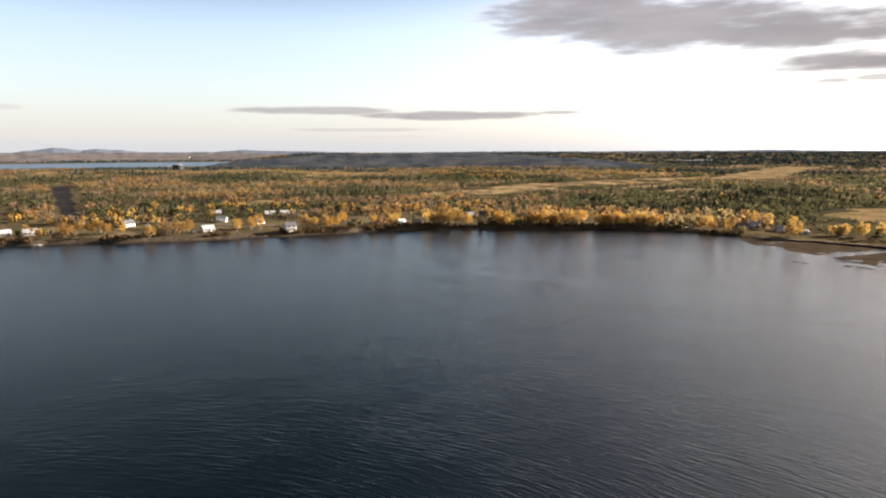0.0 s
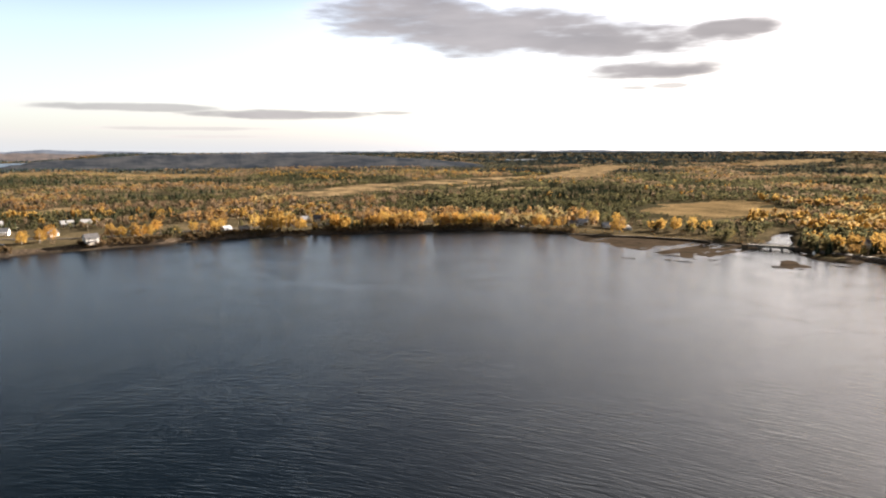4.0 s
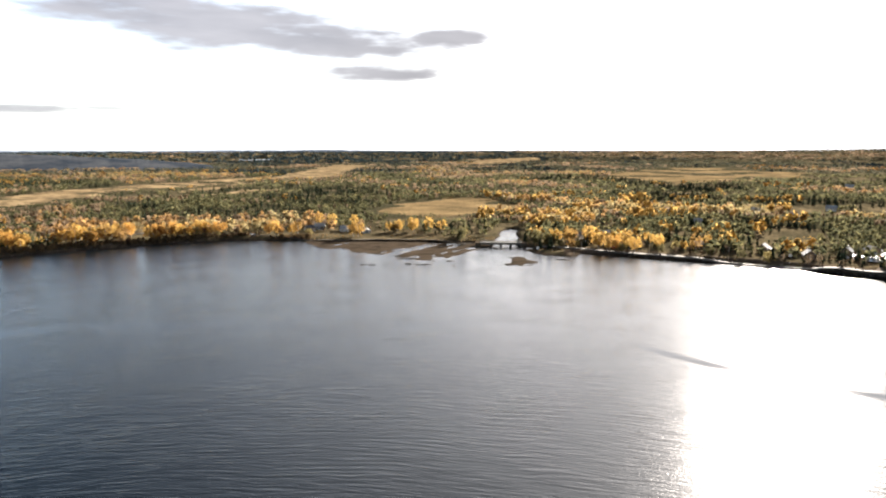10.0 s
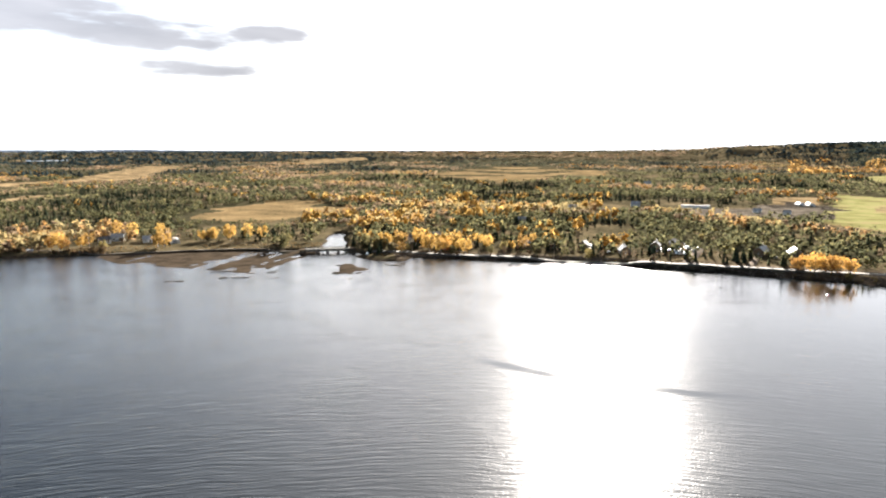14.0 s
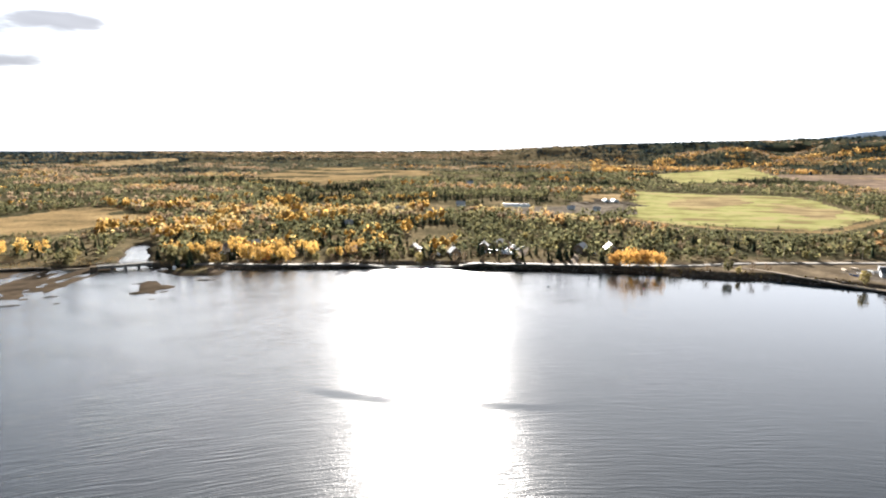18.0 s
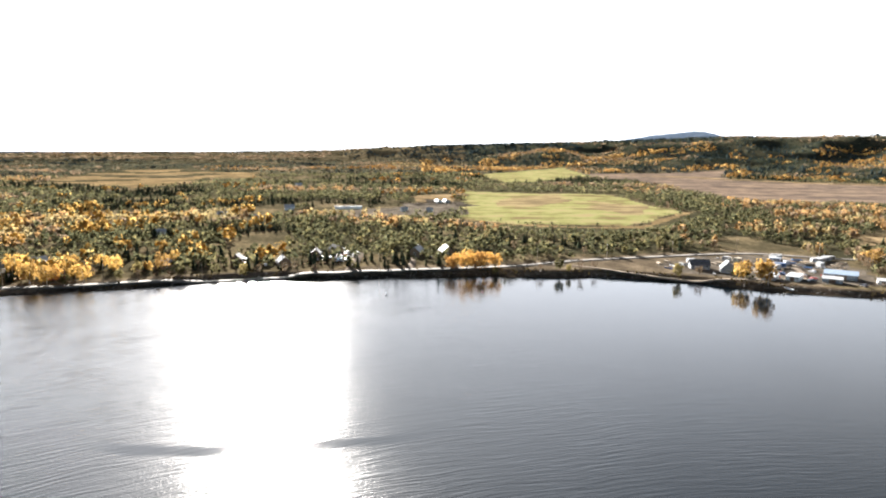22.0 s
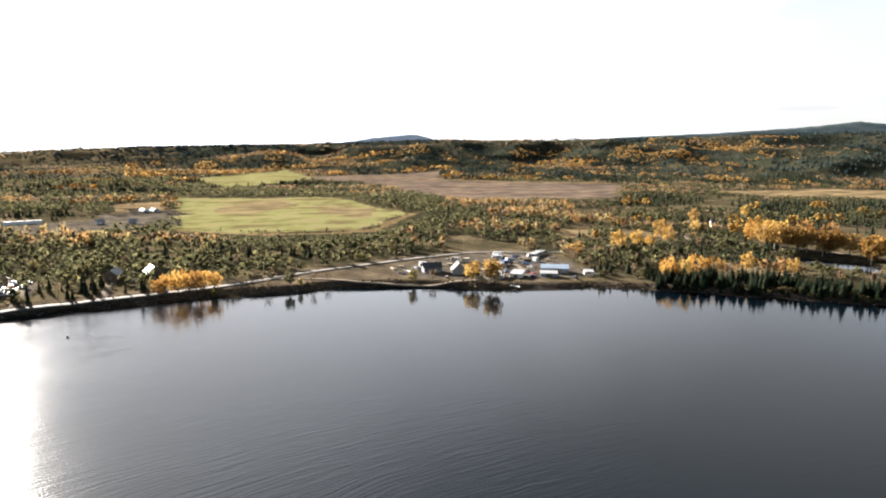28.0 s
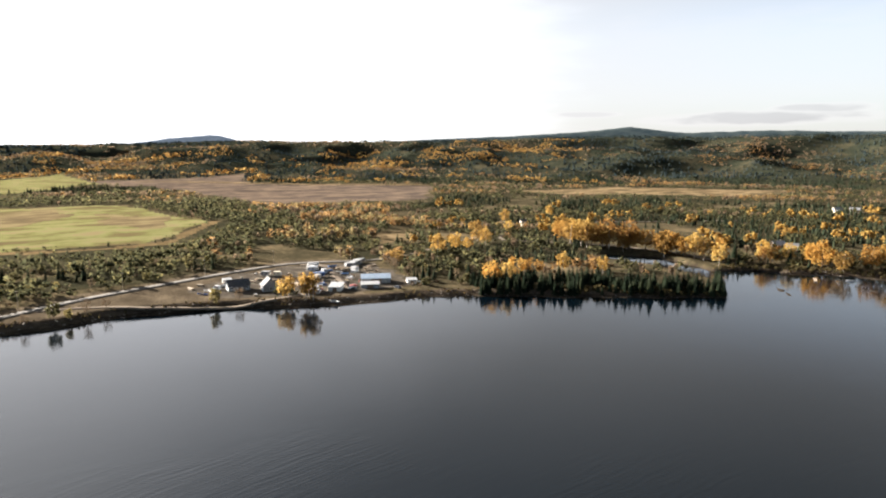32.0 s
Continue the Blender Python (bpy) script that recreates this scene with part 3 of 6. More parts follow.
wr = np.concatenate([[0.01], np.linspace(120, 640, 6), [900, 1300, 1800]])
wa = np.radians(np.arange(0, 360, 5.0))
WV = np.stack([HUB[0] + np.outer(np.sin(wa), wr).ravel(), HUB[1] + np.outer(np.cos(wa), wr).ravel(), np.zeros(len(wa) * len(wr))], 1)
ja, jr = np.meshgrid(np.arange(len(wa)), np.arange(len(wr) - 1), indexing="ij")
jb = (ja + 1) % len(wa)
WF = np.stack([ja * len(wr) + jr, ja * len(wr) + jr + 1, jb * len(wr) + jr + 1, jb * len(wr) + jr], -1).reshape(-1, 4)
tagged(mesh_object("water", WV, WF, WATER, None, True), "dark rippled lake water that mirrors the sky", "lake", kind="structure")

# the long lake beyond the plateau
la, lr = np.radians(np.linspace(-62, -12, 40)), np.linspace(2700, 4400, 8)
LV = np.stack([HUB[0] + np.outer(np.sin(la), lr).ravel(), HUB[1] + np.outer(np.cos(la), lr).ravel(), np.zeros(320)], 1)
ka, kr = np.meshgrid(np.arange(39), np.arange(7), indexing="ij")
LF = np.stack([ka * 8 + kr, ka * 8 + kr + 1, (ka + 1) * 8 + kr + 1, (ka + 1) * 8 + kr], -1).reshape(-1, 4)
tagged(mesh_object("water", LV, LF, FARWATER, None, True), "distant blue lake beyond the wooded plateau", "lake", kind="structure")


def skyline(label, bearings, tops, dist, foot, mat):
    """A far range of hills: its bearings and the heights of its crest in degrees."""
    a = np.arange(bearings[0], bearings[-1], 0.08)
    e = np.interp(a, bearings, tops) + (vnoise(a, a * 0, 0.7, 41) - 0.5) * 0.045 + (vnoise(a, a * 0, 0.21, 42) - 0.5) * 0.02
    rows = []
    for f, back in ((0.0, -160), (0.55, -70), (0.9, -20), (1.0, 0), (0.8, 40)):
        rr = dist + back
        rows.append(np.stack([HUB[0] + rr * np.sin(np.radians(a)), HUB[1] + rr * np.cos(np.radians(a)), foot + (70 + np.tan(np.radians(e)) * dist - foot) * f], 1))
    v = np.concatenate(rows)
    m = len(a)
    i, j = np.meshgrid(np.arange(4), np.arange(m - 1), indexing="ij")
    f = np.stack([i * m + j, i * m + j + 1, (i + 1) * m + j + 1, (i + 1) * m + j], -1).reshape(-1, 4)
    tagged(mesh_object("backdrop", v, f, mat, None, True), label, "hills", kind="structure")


# distance haze is mixed into these hill tones and their glow
BLUEHILL = faint("hazed_blue_hills", (0.06, 0.074, 0.097), (0.082, 0.094, 0.116), 0.2)
GREYHILL = faint("hazed_wooded_hills", (0.048, 0.046, 0.05), (0.09, 0.077, 0.071), 0.2)
skyline("faint mountains beyond the far lake, tinted haze blue", [-60, -36, -34.6, -33.2, -31.9, -30.9, -30.1, -29.0, -27.6, -25.8, -23, -20, -17.8, -16.2, -12, -6], [-.2, -.15, -.1, .05, .27, .2, .03, .14, .08, -.1, -.12, -.1, .06, -.02, -.12, -.25], 4860, 10, BLUEHILL)
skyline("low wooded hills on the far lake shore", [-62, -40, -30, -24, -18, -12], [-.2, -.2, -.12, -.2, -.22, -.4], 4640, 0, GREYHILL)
skyline("range along the horizon, tinted pale haze blue", [-14, -4, 0, 6, 12, 18, 24, 26, 30, 36, 44, 52, 60, 70], [-.4, -.22, -.18, -.14, -.18, -.12, -.15, -.08, -.14, -.2, -.18, -.2, -.2, -.3], 4865, 20, BLUEHILL)
skyline("peak behind the wooded ridge, tinted haze blue", [96.5, 98.5, 100.4, 102.0, 103.3, 104.1, 105.2, 107], [.6, .95, 1.25, 1.38, 1.52, 1.50, 1.2, .6], 4700, 60, faint("hazed_slate_hill", (0.06, 0.075, 0.095), (0.09, 0.105, 0.125), 0.3))
skyline("dark wooded hill with a blunt peak", [112, 118, 124.8, 129, 134.4, 136.6, 138.5, 140.4, 142.8, 145.8, 149.2, 154, 162], [.8, 1.1, 1.42, 1.6, 1.92, 2.13, 2.34, 2.05, 1.8, 1.88, 1.94, 1.8, 1.7], 4200, 60, faint("hazed_hill_woods", (0.014, 0.02, 0.022), (0.03, 0.036, 0.034), 0.5))
# cloud shadow and haze over this ridge are put into its dark blue
SHADOWHILL = faint("shadowed_ridge_woods", (0.012, 0.015, 0.019), (0.034, 0.035, 0.036), 0.4)
skyline("distant wooded ridge, coloured dark for cloud shadow and haze", [-24, -19.4, -15, -11, -5, 0.8, 5, 10, 15, 19], [-1.6, -.85, -.55, -.36, -.3, -.28, -.45, -.75, -1.1, -1.7], 2200, 8, SHADOWHILL)
skyline("woods on a farther rise, tinted with haze", [8, 14, 22, 30, 40, 50, 60, 66], [-.9, -.5, -.42, -.46, -.4, -.42, -.5, -.9], 4300, 20, GREYHILL)

# ---------------------------------------------------------------- roads
def ribbon(name, points, width, mat, label, lift=0.3, category="road"):
    pts = [Vector((*p, 0)) for p in points]
    fine = []
    for i in range(len(pts) - 1):
        p0, p1, p2, p3 = pts[max(i - 1, 0)], pts[i], pts[i + 1], pts[min(i + 2, len(pts) - 1)]
        steps = max(2, int((p2 - p1).length / 4))
        for k in range(steps):
            t = k / steps
            fine.append(0.5 * ((2 * p1) + (p2 - p0) * t + (2 * p0 - 5 * p1 + 4 * p2 - p3) * t * t + (3 * p1 - p0 - 3 * p2 + p3) * t ** 3))
    fine.append(pts[-1])
    verts, faces = [], []
    for i, p in enumerate(fine):
        t = (fine[min(i + 1, len(fine) - 1)] - fine[max(i - 1, 0)]).normalized()
        side = Vector((-t.y, t.x, 0)) * width / 2
        zs = max(z_at(p.x, p.y), z_at(p.x + side.x, p.y + side.y), z_at(p.x - side.x, p.y - side.y)) + lift
        for s, dz in ((1.12, -0.5), (1, 0), (-1, 0), (-1.12, -0.5)):
            q = p + side * s
            verts.append((q.x, q.y, zs + dz))
        if i:
            b = 4 * i
            for k in range(3):
                faces.append((b - 4 + k, b - 3 + k, b + 1 + k, b + k))
    ob = tagged(mesh_object(name, verts, faces, mat, None, True), label, category, kind="structure")
    return fine


SHORE_ROAD = [(352, 372), (362, 352), (372, 320), (386, 289), (402, 253), (417, 212), (431, 168), (441, 132), (451, 103), (457, 90), (470, 70), (480, 51), (489, 30), (500, 3), (513, -32), (519, -62), (509, -104), (512, -130)]
road_line = ribbon("road", SHORE_ROAD, 6.0, ASPHALT, "pale worn asphalt road along the lake shore")
ribbon("road", [(150, 612), (192, 580), (218, 545), (243, 506), (284, 474), (311, 447), (327, 419)], 3.6, TRODDEN, "pale worn road on the low northern shore")
ribbon("road", [(-420, 640), (-330, 600), (-280, 590), (-200, 575), (-140, 570), (-60, 596), (40, 615), (150, 612)], 5.0, ASPHALT, "village road behind the shore houses")
ribbon("track", [(512, -60), (503, -72), (466, -64), (436, -56)], 4.5, GRAVEL, "pale gravel track through the yard")
ribbon("track", [(437, -52), (432, -10), (444, 30), (458, 60), (462, 84)], 3.5, GRAVEL, "gravel track along the top of the bank", 0.25)
ribbon("driveway", [(426, 188), (450, 192), (474, 196), (488, 198)], 6.0, GRAVEL, "pale gravel driveway from the shore road")
ribbon("driveway", [(434, 155), (456, 158), (480, 160)], 4.0, GRAVEL, "short gravel driveway to a shore house")
ribbon("track", [(375, -300), (430, -296), (470, -284), (500, -262), (540, -240), (600, -300), (640, -330)], 4.0, GRAVEL, "gravel track behind the yellow trees")
ribbon("road", [(512, -130), (560, -230), (600, -330), (560, -460), (500, -600), (490, -740)], 5.0, GRAVEL, "gravel road through the southern woods")

VERGE_A, VERGE_R = polar(np.array([p.x for p in road_line]), np.array([p.y for p in road_line]))
VERGE_ORDER = np.argsort(VERGE_A)
sheet("verge", (FA > 47) & (FA < 108) & (FR < np.interp(FA, VERGE_A[VERGE_ORDER], VERGE_R[VERGE_ORDER]) + 7 + 10 * vnoise(FC[:, 0], FC[:, 1], 20, 88)) & (inland(FC[:, 0], FC[:, 1]) > 8) & (FC[:, 2] > 0.7),
      earth("verge_grass", [(0.0, (0.048, 0.039, 0.027)), (0.5, (0.078, 0.062, 0.043)), (1.0, (0.14, 0.112, 0.077))], 0.07), "brown autumn grass between the shore road and the bank", 0.1, "verge")

# ---------------------------------------------------------------- woods
rng = np.random.default_rng(7)


def octa(c, r, jig):
    v = np.array([(1, 0, 0), (-1, 0, 0), (0, 1, 0), (0, -1, 0), (0, 0, 1), (0, 0, -1)], float)
    v = v * (1 + rng.uniform(-jig, jig, (6, 1))) + rng.uniform(-0.15, 0.15, (6, 3))
    q = Euler((rng.uniform(0, 3), rng.uniform(0, 3), rng.uniform(0, 3))).to_matrix()
    v = (v @ np.array(q)) * np.array(r) + np.array(c)
    f = np.array([(0, 2, 4), (2, 1, 4), (1, 3, 4), (3, 0, 4), (2, 0, 5), (1, 2, 5), (3, 1, 5), (0, 3, 5)])
    return v, f


def join(pieces):
    vs, fs, n = [], [], 0
    for v, f in pieces:
        vs.append(v), fs.append(f + n)
        n += len(v)
    return np.concatenate(vs), np.concatenate(fs)


def flakes(count, centre, radii, size):
    """Loose triangles of leaves scattered over an ellipsoid."""
    u = rng.normal(size=(count, 3))
    u /= np.linalg.norm(u, axis=1)[:, None]
    c = np.array(centre) + u * np.array(radii) * rng.uniform(0.75, 1.12, (count, 1))
    v = (c[:, None, :] + rng.normal(size=(count, 3, 3)) * size).reshape(-1, 3)
    return v, np.arange(count * 3).reshape(-1, 3)


def broad(lumps, leaves):
    """A unit broad-leaved tree, 1 high."""
    pieces = []
    for i in range(lumps):
        hgt = 0.34 + 0.5 * (i + 0.5) / lumps
        spread = 0.2 * math.sin(math.pi * min(1, (hgt - 0.1) / 0.95)) + 0.04
        th = rng.uniform(0, 6.28)
        rad = rng.uniform(0.12, 0.18) * (1.15 - 0.4 * abs(hgt - 0.5))
        pieces.append(octa((spread * math.cos(th), spread * math.sin(th), hgt), (rad, rad, rad * 0.95), 0.25))
    if leaves:
        pieces.append(flakes(leaves, (0, 0, 0.58), (0.28, 0.28, 0.38), 0.085))
    return join(pieces)


def conifer(tiers, points):
    """A unit spruce with ragged tiers."""
    pieces = []
    for i in range(tiers):
        z0, z1 = 0.06 + 0.72 * i / tiers, 0.06 + 0.72 * (i + 1) / tiers + 0.22
        rad = 0.2 * (1 - i / tiers) + 0.035
        th = np.arange(points * 2) * math.pi / points + rng.uniform(0, 6)
        rr = rad * np.where(np.arange(points * 2) % 2, 0.62, 1.0) * rng.uniform(0.75, 1.2, points * 2)
        ring = np.stack([rr * np.cos(th), rr * np.sin(th), z0 + rng.uniform(-0.04, 0.04, points * 2)], 1)
        v = np.concatenate([ring, [(0, 0, min(z1, 1.0))]])
        k = np.arange(points * 2)
        pieces.append((v, np.stack([k, (k + 1) % (points * 2), np.full(points * 2, points * 2)], 1)))
    return join(pieces)


def bare_tree(blades):
    th = rng.uniform(0, 6.28, blades)
    out = rng.uniform(0.05, 0.3, blades)
    top = np.stack([out * np.cos(th), out * np.sin(th), rng.uniform(0.6, 1.0, blades)], 1)
    low = np.stack([out * 0.3 * np.cos(th), out * 0.3 * np.sin(th), rng.uniform(0.1, 0.4, blades)], 1)
    side = np.stack([-np.sin(th), np.cos(th), np.zeros(blades)], 1) * 0.09
    v = np.stack([low, top - side, top + side], 1).reshape(-1, 3)
    return v, np.arange(blades * 3).reshape(-1, 3)


KINDS = ("spruce", "olive", "yellow", "orange", "bare")


def chances(a, r, d, x, y):
    """The shares of the kinds at a place."""
    p = np.empty((len(a), 5))
    p[:] = (0.20, 0.62, 0.02, 0.04, 0.12)

    def put(mask, share):
        p[mask] = share

    put(a < 46, (0.25, 0.47, 0.02, 0.04, 0.22))
    put(a < -4, (0.22, 0.40, 0.04, 0.10, 0.24))
    put((a < 46) & (a >= -4) & (d < 260), (0.16, 0.51, 0.07, 0.08, 0.18))
    put((a < -4) & (d < 170), (0.06, 0.34, 0.16, 0.17, 0.27))
    put((a >= -4) & (a < 36) & (d < 70), (0.08, 0.46, 0.18, 0.12, 0.16))
    put((a > 27) & (a < 47) & (d < 190), (0.16, 0.56, 0.09, 0.05, 0.14))
    put((a >= 45) & (a < 66) & (d < 330), (0.12, 0.63, 0.07, 0.04, 0.14))
    put((a >= 66) & (a < 112) & (d < 700), (0.13, 0.79, 0.02, 0.02, 0.04))
    put((a >= 96) & (a < 122) & (d < 500), (0.30, 0.52, 0.04, 0.05, 0.09))
    put((a >= 116) & (d < 260), (0.30, 0.44, 0.08, 0.07, 0.11))
    put((a >= 104) & (d >= 260), (0.34, 0.50, 0.02, 0.04, 0.10))
    hill = (a > 80) & (r > np.interp(a, [80, 100, 125, 160], [1900, 1600, 1350, 1300]))
    put(hill, (0.64, 0.25, 0.0, 0.03, 0.08))
    # belts and stands of turning trees
    belt = vnoise(x, y * 1.6, 150, 21) * 0.65 + vnoise(x, y, 48, 22) * 0.35
    put(hill & (belt > 0.6) & (r < 2150), (0.22, 0.40, 0.06, 0.22, 0.10))
    put((a > -8) & (a < 22) & (r > 1350) & (r < 1850) & (belt > 0.45), (0.18, 0.46, 0.20, 0.08, 0.08))
    put((a < 46) & (r > 900) & (belt > 0.66), (0.22, 0.46, 0.09, 0.09, 0.14))
    put((a > 64) & (a < 84) & (r > 900) & (r < 2300) & (belt > 0.5), (0.16, 0.55, 0.08, 0.12, 0.10))
    p[(a < -4) & (belt > 0.6)] = (0.14, 0.38, 0.06, 0.15, 0.27)
    p[(a < -4) & (belt < 0.36) & (d > 170)] = (0.24, 0.42, 0.06, 0.10, 0.18)
    p[(a > 112) & (a < 136) & (d < 45)] = (0.86, 0.09, 0.01, 0.01, 0.02)
    p[(a < 46) & (r > 2600)] = (0.72, 0.22, 0.01, 0.02, 0.03)
    return p


def open_ground(x, y, a, r, d):
    """Where no wood stands."""
    keep = d > 11
    for key, poly in FIELDS.items():
        keep &= inside(x, y, poly) + (vnoise(x, y, 16, 35) - 0.5) * (6 if key == "cut" else 22) > (6 if key in ("yard", "farmyard", "cut") else 0)
    for poly in (COVE, POND):
        keep &= inside(x, y, poly) > 6
    keep &= inside(x, y, FLATS) > 14
    roadside = np.full(len(x), 1e9)
    for p in road_line[::2]:
        roadside = np.minimum(roadside, (x - p.x) ** 2 + (y - p.y) ** 2)
    keep &= roadside > 90
    for hx, hy in HOUSE_SPOTS:
        keep &= (x - hx) ** 2 + (y - hy) ** 2 > 70
    ra, rr = polar(np.array([p.x for p in road_line]), np.array([p.y for p in road_line]))
    order = np.argsort(ra)
    keep &= ~((a > 58) & (a < 101) & (r < np.interp(a, ra[order], rr[order]) + 8) & (vnoise(x, y, 14, 30) < 0.9))
    keep &= ~((a < -2) & (d < 105) & (vnoise(x, y, 24, 31) < 0.64))
    keep &= ~((a > 14) & (a < 34) & (d < 46) & (vnoise(x, y, 30, 33) < 0.7))
    keep &= ~((a > 44) & (a < 60) & (d < 60) & (vnoise(x, y, 26, 34) < 0.5))
    clear = vnoise(x, y, 70, 32) * 0.7 + vnoise(x, y, 24, 36) * 0.3
    keep &= clear > np.where((a > 64) & (r < 1500), 0.3, 0.22)
    keep &= ~((a < -6) & (r > 1480) & (r < 1780) & (vnoise(x, y, 60, 46) > 0.4))
    keep &= (x + 683) ** 2 + (y - 1668) ** 2 > 3600
    keep &= ~((a > 116) & (a < 137) & (d < 46))
    keep &= height(x, y) > 0.9
    return keep


# positions of the houses, so that no wood grows through them
HOUSE_SPOTS = []

# ---------------------------------------------------------------- building blocks
class Solid:
    """Gathers boxes, prisms and tubes into one mesh."""

    def __init__(self):
        self.v, self.f = [], []

    def poly(self, verts, faces):
        b = len(self.v)
        self.v += [tuple(p) for p in verts]
        self.f += [tuple(b + i for i in f) for f in faces]
        return self

    def box(self, x0, x1, y0, y1, z0, z1):
        return self.poly([(x0, y0, z0), (x1, y0, z0), (x1, y1, z0), (x0, y1, z0), (x0, y0, z1), (x1, y0, z1), (x1, y1, z1), (x0, y1, z1)],
                         [(0, 3, 2, 1), (4, 5, 6, 7), (0, 1, 5, 4), (1, 2, 6, 5), (2, 3, 7, 6), (3, 0, 4, 7)])

    def prism(self, outline, y0, y1):
        """An outline in x and z, drawn out along y."""
        n = len(outline)
        verts = [(x, y0, z) for x, z in outline] + [(x, y1, z) for x, z in outline]
        return self.poly(verts, [tuple(range(n)), tuple(range(2 * n - 1, n - 1, -1))] + [(i, i + n, (i + 1) % n + n, (i + 1) % n) for i in range(n)])

    def tube(self, p, q, r0, r1, sides=8):
        p, q = Vector(p), Vector(q)
        t = (q - p).normalized()
        s = t.orthogonal().normalized()
        u = t.cross(s)
        ring = [(s * math.cos(k * 2 * math.pi / sides) + u * math.sin(k * 2 * math.pi / sides)) for k in range(sides)]
        verts = [p + c * r0 for c in ring] + [q + c * r1 for c in ring]
        return self.poly(verts, [tuple(range(sides - 1, -1, -1)), tuple(range(sides, 2 * sides))] + [(i, (i + 1) % sides, (i + 1) % sides + sides, i + sides) for i in range(sides)])

    def spun(self, profile, sides=20, centre=(0, 0)):
        """A profile of (radius, height) turned about the upright."""
        verts = [(centre[0] + r * math.cos(k * 2 * math.pi / sides), centre[1] + r * math.sin(k * 2 * math.pi / sides), z) for r, z in profile for k in range(sides)]
        faces = [(i * sides + k, i * sides + (k + 1) % sides, (i + 1) * sides + (k + 1) % sides, (i + 1) * sides + k) for i in range(len(profile) - 1) for k in range(sides)]
        return self.poly(verts, faces + [tuple(range(sides - 1, -1, -1)), tuple(range((len(profile) - 1) * sides, len(profile) * sides))])

    def mesh(self, name, mat):
        me = bpy.data.meshes.new(name)
        me.from_pydata(self.v, [], self.f)
        me.update()
        me.materials.append(mat)
        return me


def part(name, solid, mat, parent, label=""):
    ob = new(name, solid if isinstance(solid, bpy.types.Mesh) else solid.mesh(name, mat))
    ob.parent = parent
    return tagged(ob, label) if label else ob


def thing(name, x, y, turn, label, category, group="", z=None):
    ob = new(name)
    ob.matrix_world = pose(x, y, z_at(x, y) + 0.05 if z is None else z, 0, 0, turn)
    ob.empty_display_size = 0.5
    return tagged(ob, label, category, group)


WHITE = surface("white_siding", (0.58, 0.56, 0.53), (0.78, 0.76, 0.72), 0.6, 1.5)
CREAM = surface("cream_siding", (0.50, 0.44, 0.34), (0.64, 0.58, 0.46), 0.7, 1.5)
GREY = surface("grey_siding", (0.20, 0.21, 0.22), (0.32, 0.33, 0.34), 0.7, 1.5)
RED = surface("red_siding", (0.22, 0.06, 0.04), (0.34, 0.11, 0.07), 0.7, 1.5)
BROWN = surface("brown_boards", (0.12, 0.08, 0.05), (0.22, 0.15, 0.10), 0.8, 1.5)
SHINGLE = surface("dark_shingles", (0.05, 0.05, 0.055), (0.12, 0.12, 0.125), 0.85, 1.2, bump=0.03)
METAL = surface("white_metal_roof", (0.24, 0.248, 0.26), (0.38, 0.388, 0.4), 0.75, 0.8, 0.1)
BLUE = surface("blue_metal_roof", (0.16, 0.22, 0.30), (0.28, 0.35, 0.44), 0.4, 0.8, 0.3)
PANEL = surface("weathered_white_panel", (0.2, 0.205, 0.215), (0.33, 0.335, 0.34), 0.7, 0.8)
STEEL = surface("dull_steel", (0.30, 0.31, 0.32), (0.45, 0.46, 0.47), 0.45, 0.8, 0.6)
RUST = surface("dark_tank_steel", (0.012, 0.014, 0.02), (0.035, 0.038, 0.046), 0.85, 0.3)
TIMBER = surface("weathered_timber", (0.22, 0.17, 0.12), (0.42, 0.34, 0.24), 0.85, 2.0)
CONCRETE = surface("concrete", (0.15, 0.14, 0.125), (0.27, 0.25, 0.22), 0.85, 0.8, bump=0.02)
STAINED = surface("stained_concrete", (0.055, 0.05, 0.045), (0.12, 0.11, 0.095), 0.9, 0.6, bump=0.02)
RUBBER = surface("rubber", (0.015, 0.015, 0.015), (0.035, 0.035, 0.035), 0.8, 3.0)
TARP = surface("blue_tarpaulin", (0.05, 0.12, 0.28), (0.10, 0.20, 0.40), 0.5, 2.0)
PAINT = {"white": surface("white_car_paint", (0.70, 0.70, 0.70), (0.8, 0.8, 0.8), 0.25, 1.0, spec=0.5), "silver": surface("silver_car_paint", (0.36, 0.37, 0.38), (0.46, 0.47, 0.48), 0.25, 1.0, 0.5),
         "dark": surface("dark_car_paint", (0.03, 0.035, 0.045), (0.06, 0.065, 0.08), 0.25, 1.0, spec=0.5), "red": surface("red_car_paint", (0.28, 0.03, 0.02), (0.40, 0.05, 0.03), 0.25, 1.0, spec=0.5),
         "blue": surface("blue_car_paint", (0.04, 0.08, 0.20), (0.07, 0.13, 0.28), 0.25, 1.0, spec=0.5)}


def pane_glass():
    m, n = material("window_glass")
    p = n.add("ShaderNodeBsdfPrincipled", i_Base_Color=(0.015, 0.018, 0.02, 1), i_Roughness=0.06, i_IOR=1.5)
    return finish(m, n, p.outputs[0])


GLASS = pane_glass()


